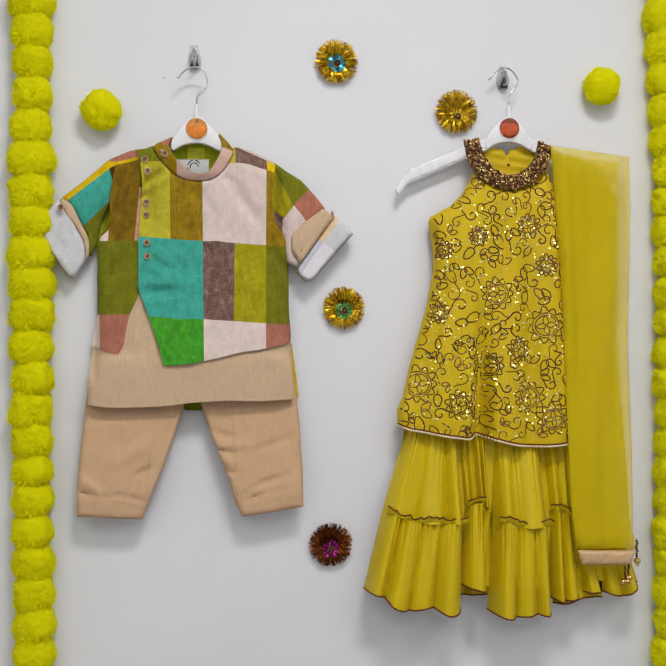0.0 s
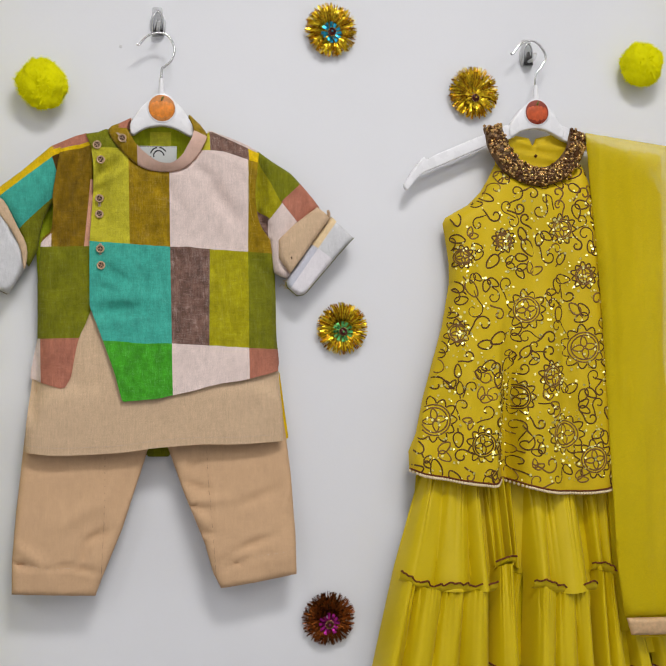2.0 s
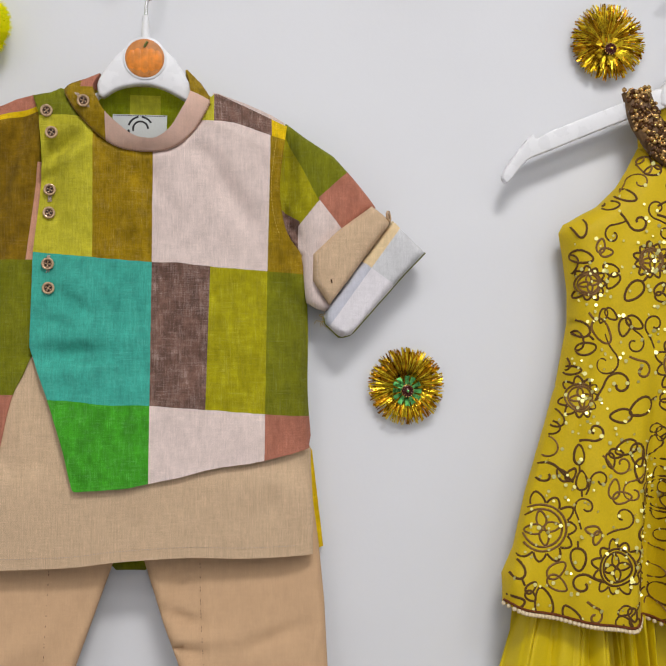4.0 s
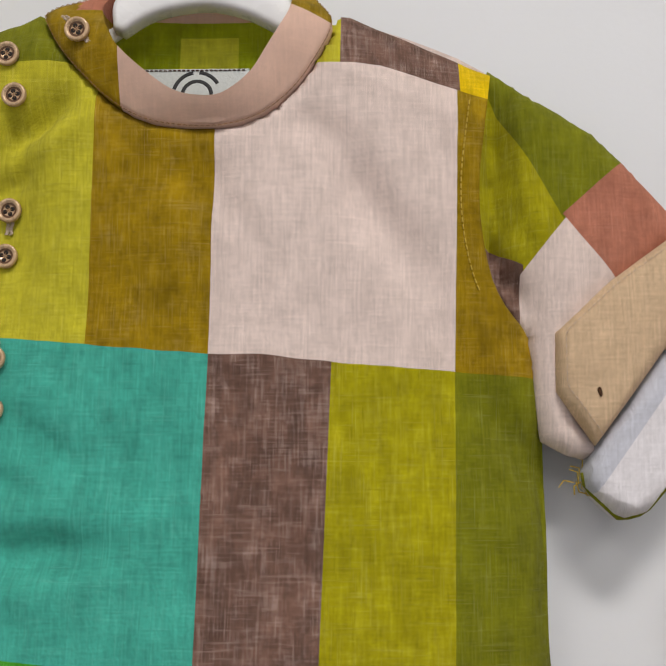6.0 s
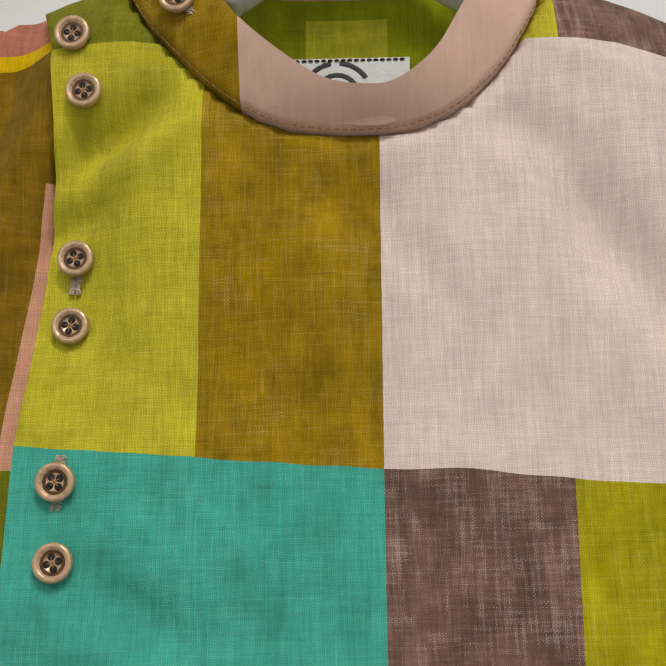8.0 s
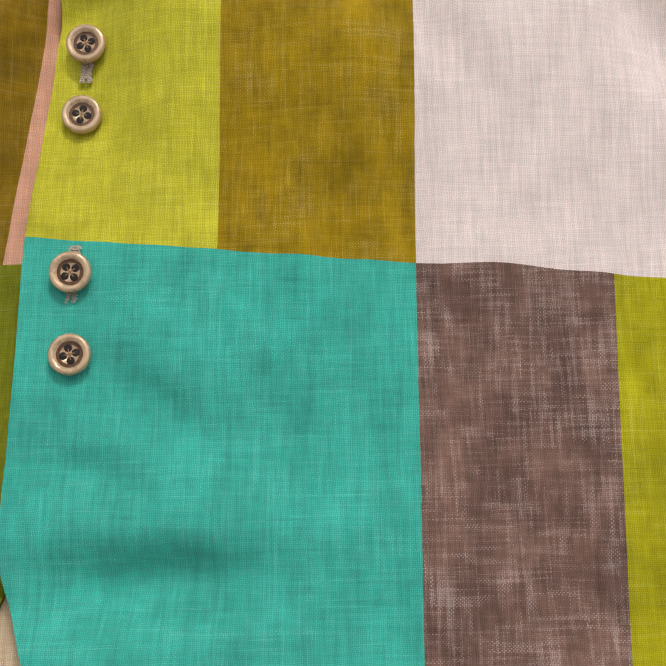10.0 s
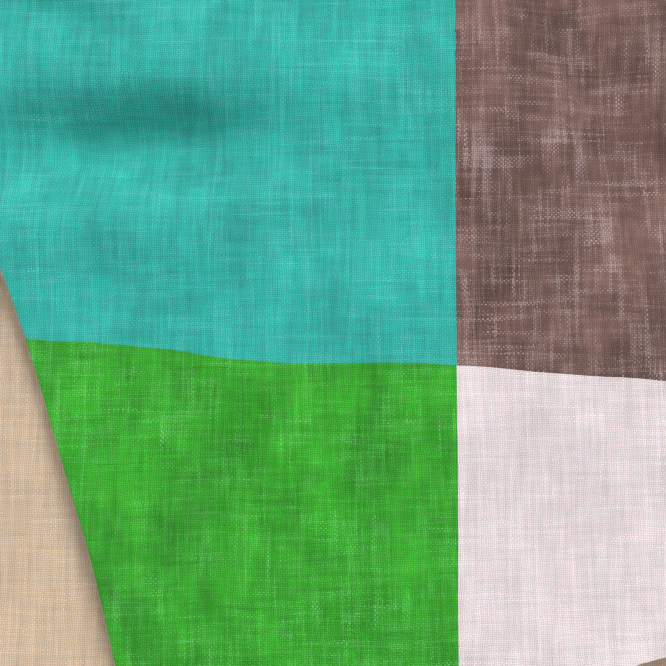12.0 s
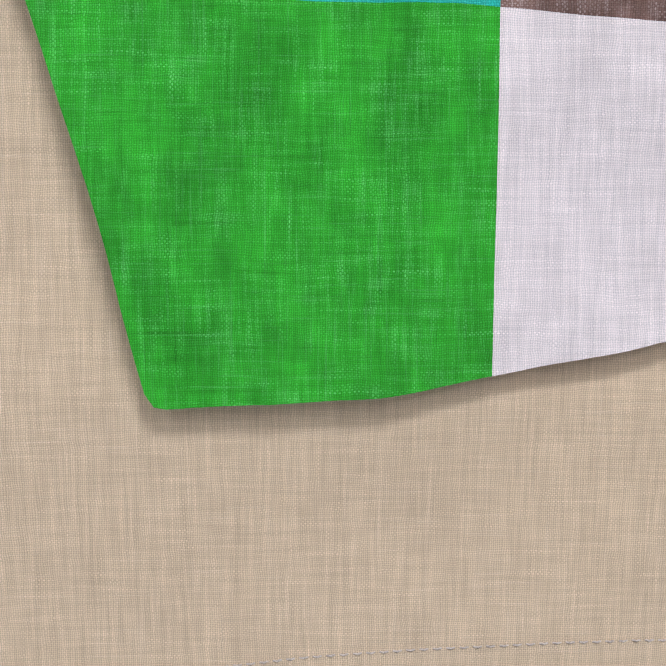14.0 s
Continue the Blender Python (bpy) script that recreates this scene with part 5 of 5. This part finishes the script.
tier("lower_tier", [(0.3390, 1.1190), (0.3560, 1.1160), (0.3760, 1.1050)], [(0.3388, 0.9800), (0.3620, 0.9760), (0.3900, 0.9800)], 0.022, 0.032, 1.4, 0.004, 19, roll=0.014)
tier("lower_tier", [(0.3760, 1.1000), (0.3900, 1.0980), (0.4050, 1.0960)], [(0.3960, 0.9830), (0.4120, 0.9840), (0.4300, 0.9830)], 0.016, 0.024, 1.0, 0.003, 21, roll=0.012)
tier("lower_tier", [(0.4050, 1.0960), (0.4300, 1.0940), (0.4560, 1.0930)], [(0.4290, 0.9820), (0.4646, 0.9765), (0.4894, 0.9950)], 0.014, 0.022, 1.3, 0.003, 23, roll=0.014)
tier("lower_tier", [(0.3400, 1.0500), (0.3900, 1.0500), (0.4300, 1.0500)], [(0.3480, 0.9680), (0.3640, 0.9650), (0.4000, 0.9730), (0.4300, 0.9720)], 0.008, 0.010, 2.0, 0.002, 25)

hang_clear(skirt, 1.25, 0.014, 1.00, 0.036)

# ---- the stole ----
stole = thing("net_stole", "sheer chartreuse net stole with a rose-gold ribbon end", "stole", "", 0.41, -0.035, 1.4)
front_net = curve([(0.3360, 1.6830), (0.4000, 1.6745), (0.4625, 1.6662)], 4) + curve([(0.4643, 1.5810), (0.4601, 1.3834), (0.4644, 1.2173), (0.4668, 1.0550)], 4) + curve([(0.3748, 1.0590), (0.3669, 1.1211), (0.3620, 1.2272), (0.3530, 1.4508), (0.3440, 1.5811)], 4)
inner_net = [(0.3400, 1.6790), (0.4250, 1.6500), (0.4420, 1.6050), (0.4400, 1.3834), (0.4560, 1.2173), (0.4640, 1.0650), (0.3800, 1.0700), (0.3700, 1.1211), (0.3650, 1.2272), (0.3560, 1.4508), (0.3470, 1.5811)]
back_net = [(0.3500, 1.6750), (0.4550, 1.6600), (0.4560, 1.5500), (0.4520, 1.3834), (0.4650, 1.2173), (0.4740, 1.0850), (0.4860, 1.0533), (0.4760, 1.0300), (0.3820, 1.0320), (0.3720, 1.1211), (0.3670, 1.2272), (0.3600, 1.4508)]


def net_folds(k, ph):
    return lambda x, z: 0.0035 * math.sin(x * 95 + ph + 1.5 * math.sin(z * 7)) + 0.0016 * math.sin(x * 210 + ph * 2 + z * 9) + ripple(x, z, 0.06, 0.003, k)


part("front_layer", cloth(front_net, pillow(front_net, 0.012, 0.037, 0.042, net_folds(41, 0.3)), step=0.008, hem=0.0005), NET, stole)
part("inner_layer", cloth(inner_net, pillow(inner_net, 0.012, 0.030, 0.037, net_folds(43, 1.3)), step=0.008, hem=0.0005), NET, stole)
part("back_layer", cloth(back_net, pillow(back_net, 0.012, 0.012, 0.016, net_folds(47, 2.1)), step=0.008, hem=0.0005), NET, stole)
ribbon_end = curve([(0.3740, 1.0592), (0.4200, 1.0568), (0.4664, 1.0547)], 3) + curve([(0.4606, 1.0335), (0.4200, 1.0350), (0.3802, 1.0374)], 3)
part("ribbon", cloth(ribbon_end, pillow(ribbon_end, 0.003, 0.044, 0.0475, lambda x, z: 0.001 * math.sin(x * 160)), step=0.005), GOLD_LACE, stole, "rose-gold ribbon sewn across the end")
fringe_end = [(0.3830, 1.0380), (0.4560, 1.0350), (0.4480, 1.0290), (0.4000, 1.0300)]
part("ribbon_underside", cloth(fringe_end, pillow(fringe_end, 0.003, 0.036, 0.041), step=0.006), CHARTREUSE, stole)


def tassel(x, y, z, n, big):
    """A string of small metal beads that ends in a larger one."""
    string = part("tassel", tube([(x, y, z + 0.004), (x, y, z - n * 0.0040 - 0.006)], 0.0006, 6), DARK_THREAD, stole, "tassel of small antique-gold beads")
    bm = bmesh.new()
    for k in range(n):
        ball(bm, (x + 0.0008 * math.sin(k * 2), y, z - k * 0.0040), 0.0021, 2)
    part("beads", bm, BEAD_BROWN, string, "dark bronze beads")
    for dx in (-big, big):
        b = bmesh.new()
        ball(b, (x + dx, y - 0.001, z - n * 0.0040 - 0.003), 0.0046, 2)
        part("large_bead", b, BEAD_GOLD, string, "larger gold bead")
        c = bmesh.new()
        ball(c, (x + dx, y - 0.001, z - n * 0.0040 - 0.010), 0.0021, 2)
        part("end_bead", c, BEAD_GOLD, string)


tassel(0.4520, -0.040, 1.0290, 5, 0.0040)
tassel(0.4590, -0.037, 1.0300, 4, 0.0020)
tassel(0.4790, -0.024, 1.0640, 7, 0.0012)

hang_clear(stole, 1.66, 0.003, 1.05, 0.034)

# ---- tinsel flowers ----
GOLD_FOIL = plain("gold_foil", tint(240, 190, 44, 1.1), 0.28, 0.92, 0.35, 200)
# Darker copy of the gold foil: dark reflections put into the colour.
GOLD_FOIL_REFLECT = plain("gold_foil_dark_reflection", tint(176, 120, 18), 0.26, 0.95, 0.35, 200)
GREEN_FOIL = plain("mint_foil", tint(96, 176, 96), 0.3, 0.7, 0.3, 300)
BLUE_FOIL = plain("turquoise_foil", tint(40, 150, 176), 0.3, 0.7, 0.3, 300)
MAGENTA_FOIL = plain("magenta_foil", tint(150, 26, 120), 0.3, 0.7, 0.3, 300)
# Maroon-gold foil, its dark reflections included in the colour.
MAROON_FOIL_REFLECT = plain("maroon_foil_dark_reflection", tint(112, 56, 16), 0.26, 0.9, 0.35, 200)
BEAD_DARK = plain("dark_wine_bead", tint(70, 24, 16), 0.15, 0.3, 0.2, 300)


def tinsel_flower(label, x, z, r, foil, foil2, petal_foil, seed, drop=0.004):
    g = random.Random(seed)
    f = thing("tinsel_flower", label, "flower", "tinsel flowers on the wall", x, 0, z)
    for foil_mat, count in ((foil, 380), (foil2, 300)):
        bm = bmesh.new()
        for _ in range(count):
            a = g.uniform(0, 6.283)
            out = r * g.uniform(0.78, 1.06)
            w = g.uniform(0.00016, 0.00042)
            rise = g.uniform(0.001, 0.007)
            twist = g.uniform(-1.3, 1.3)
            rows = []
            for k in range(5):
                t = k / 4
                q = 0.006 + (out - 0.006) * t
                h = 0.004 + rise * math.sin(t * 2.2) + 0.002 * t
                ww = w * (0.5 + t)
                tx, tz = -math.sin(a + 0.12 * twist * t), math.cos(a + 0.12 * twist * t)
                cx, cz = x + q * math.cos(a + 0.1 * twist * t * t), z + q * math.sin(a + 0.1 * twist * t * t)
                rows.append([(cx - tx * ww, -h - ww * twist * t, cz - tz * ww), (cx + tx * ww, -h + ww * twist * t, cz + tz * ww)])
            loft(rows, bm)
        part("tinsel_fringe", bm, foil_mat, f, "shiny cut foil fringe", "stuff", False)
    bm = bmesh.new()
    rows = [[(x + q * math.cos(a), -h, z + q * math.sin(a)) for a in np.linspace(0, 6.2832, 40)] for q, h in ((0.002, 0.003), (0.4 * r, 0.0035), (0.72 * r, 0.003), (0.72 * r, 0.0))]
    part("backing_disc", loft(rows, bm), foil2, f)
    n = 12
    cx, cz = x, z - drop
    for k in range(n):
        a = 2 * math.pi * k / n + g.uniform(-0.06, 0.06)
        bm = bmesh.new()
        rows, lift = [], g.uniform(-0.4, 1.4)
        for t in (0, 0.5, 1):
            q, ww = 0.004 + (0.40 * r - 0.004) * t, 0.0011 + 0.0010 * t
            tx, tz = -math.sin(a), math.cos(a)
            rows.append([(cx + q * math.cos(a) + tx * o * ww, -(0.011 + 0.004 * t * lift) - o * g.uniform(-0.0012, 0.0012), cz + q * math.sin(a) + tz * o * ww) for o in (-1, 1)])
        loft(rows, bm)
        part("foil_petal", bm, petal_foil, f, smooth=False)
    bm = bmesh.new()
    ball(bm, (cx, -0.0125, cz), 0.0050, 2)
    heart = part("bead_cluster", bm, BEAD_DARK, f, "dark wine bead centre")
    for mat, cnt, rr in ((BEAD_DARK, 12, 0.0015), (BEAD_GOLD, 14, 0.0009)):
        bm = bmesh.new()
        for k in range(cnt):
            a, q = 2 * math.pi * k / cnt, (0.0038 if mat is BEAD_DARK else 0.0048)
            ball(bm, (cx + q * math.cos(a), -0.0155, cz + q * math.sin(a)), rr, 2)
        part("bead_ring", bm, mat, heart)
    bm = bmesh.new()
    ball(bm, (cx, -0.0178, cz), 0.0013, 2)
    part("centre_bead", bm, petal_foil, heart)
    return f


tinsel_flower("gold tinsel flower with a turquoise foil centre stuck to the wall", 0.0116, 1.8108, 0.0320, GOLD_FOIL, GOLD_FOIL_REFLECT, BLUE_FOIL, 1)
tinsel_flower("gold tinsel flower with a gold foil centre stuck to the wall", 0.1967, 1.7377, 0.0325, GOLD_FOIL, GOLD_FOIL_REFLECT, GOLD_FOIL, 2, 0.008)
tinsel_flower("gold tinsel flower with a mint foil centre on the wall", 0.0178, 1.4389, 0.0315, GOLD_FOIL, GOLD_FOIL_REFLECT, GREEN_FOIL, 3)
tinsel_flower("maroon-gold tinsel flower darkened for reflections, with a magenta foil centre", -0.0071, 1.0778, 0.0325, MAROON_FOIL_REFLECT, MAROON_FOIL_REFLECT, MAGENTA_FOIL, 4, 0.006)

# ---- marigold balls and garlands ----
MARIGOLD = satin("yellow_green_tissue", tint(236, 221, 2, 1.2), 0.9, 0.12, 0.40)


def marigold(seed, rx, ry, rz, count=420):
    """A ball of crimped tissue petals about a soft core."""
    g = random.Random(seed)
    bm = bmesh.new()
    bmesh.ops.create_icosphere(bm, subdivisions=5, radius=1.0)
    for v in bm.verts:
        if rx != rz:
            square = (abs(v.co.x) ** 3 + abs(v.co.y) ** 3 + abs(v.co.z) ** 3) ** (1 / 3)
            v.co = v.co * (0.62 + 0.38 / square)
        o = Vector((seed * 3.1, 0, 0))
        k = 0.93 + 0.12 * noise.noise(v.co * 2.0 + o) + 0.07 * noise.noise(v.co * 4.5 + o) + 0.022 * noise.noise(v.co * 15 + o) + 0.018 * noise.noise(v.co * 34 + o)
        v.co = Vector((v.co.x * rx * k, v.co.y * ry * k, v.co.z * rz * k))
    eye = Vector((g.uniform(-0.15, 0.15), -0.9, g.uniform(-0.45, -0.15))).normalized()
    for i in range(count * 3):
        z = 1 - 2 * (i + 0.5) / (count * 3)
        a = i * 2.39996 + g.uniform(-0.3, 0.3)
        q = math.sqrt(1 - z * z)
        n = Vector((q * math.cos(a), q * math.sin(a), z))
        if n.y > 0.35:
            continue
        s1 = n.orthogonal().normalized()
        s1.rotate(Matrix.Rotation(g.uniform(0, 6.28), 3, n))
        s2 = n.cross(s1)
        square = (abs(n.x) ** 3 + abs(n.y) ** 3 + abs(n.z) ** 3) ** (1 / 3) if rx != rz else 1.0
        o = Vector((seed * 3.1, 0, 0))
        fat = (0.62 + 0.38 / square) * (1 + 0.12 * noise.noise(n * 2.0 + o) + 0.07 * noise.noise(n * 4.5 + o))
        middle = n.dot(eye) > 0.86  # the loose cut ends at the heart of the flower
        if middle and g.random() < 0.45:
            continue
        out = fat * (g.uniform(0.98, 1.14) if middle else g.uniform(0.93, 1.04))
        w = g.uniform(0.018, 0.045) if middle else g.uniform(0.012, 0.022)
        lean = g.uniform(-0.22, 0.22) if middle else g.uniform(-0.10, 0.10)
        rows = []
        for t in (0.0, 1.0):
            base = n * (0.80 * fat + (out - 0.80 * fat) * t) + s2 * lean * t
            rows.append([Vector((c.x * rx, c.y * ry, c.z * rz)) for c in (base - s1 * w * (1 - 0.6 * t), base + s1 * w * (1 - 0.6 * t))])
        loft(rows, bm)
    me = bpy.data.meshes.new("marigold")
    bm.to_mesh(me)
    bm.free()
    me.materials.append(MARIGOLD)
    me.shade_smooth()
    return me


BALLS = [marigold(s, 0.0310, 0.024, 0.0305, 1100) for s in (1, 2, 3, 4)]


def garland(label, line, spacing, shift, seed):
    g = random.Random(seed)
    top, low = max(p[1] for p in line), min(p[1] for p in line)
    zs, xs = [p[1] for p in line][::-1], [p[0] for p in line][::-1]
    gar = thing("marigold_garland", label, "garland", "marigold garlands", line[0][0], 0, top)
    part("string", tube([(float(np.interp(z, zs, xs)), -0.018, z) for z in np.arange(low, top, 0.05)], 0.0008, 6), THREAD, gar, "thin pale string")
    z = top - shift
    while z > low:
        ob = new("marigold_flower", g.choice(BALLS))
        ob.parent = gar
        k = g.uniform(0.96, 1.10)
        m = pose(float(np.interp(z, zs, xs)) + g.uniform(-0.002, 0.002), -0.0225, z, g.uniform(-14, 14), g.uniform(-10, 10), g.uniform(-20, 20)) @ Matrix.Diagonal((k * g.uniform(0.96, 1.05), k, k * g.uniform(0.95, 1.06), 1))
        ob.matrix_basis = Matrix.Translation(-gar.location) @ m
        z -= spacing * g.uniform(0.94, 1.06)


garland("long yellow-green marigold garland hanging down the white wall", [(-0.424, 2.30), (-0.4285, 1.8864), (-0.4360, 1.6805), (-0.4390, 1.4668), (-0.4430, 1.2760), (-0.4450, 1.0898), (-0.4455, 0.9221), (-0.447, 0.55)], 0.0445, 0.01, 5)
garland("long yellow-green marigold garland beside the green dress", [(0.527, 2.30), (0.5282, 1.8870), (0.5320, 1.7749), (0.5380, 1.6157), (0.5410, 1.4888), (0.5410, 1.2127), (0.5390, 1.0429), (0.538, 0.55)], 0.0475, 0.03, 9)
for px, pz, turn in ((-0.3354, 1.7305, 0), (0.4258, 1.7780, 140)):
    pom = tagged(new("marigold_pompom", marigold(11 + turn, 0.0302, 0.021, 0.0302, 1000)), "round yellow-green marigold pompom fixed to the white wall", "pompom", "marigold pompoms")
    pom.location = (px, -0.0205, pz)

# small marks on the wall
for sx, sz, rr in ((-0.2452, 1.7837, 0.002), (0.4700, 1.30, 0.0015)):
    bm = bmesh.new()
    turned([(rr, 0.0), (rr, 0.0004), (rr * 0.7, 0.0006)], 12, bm)
    mark = tagged(part("wall_plug", bm, CUFF_GREY), "small filled nail hole in the white wall", "nail hole")
    mark.location = (sx, 0, sz)
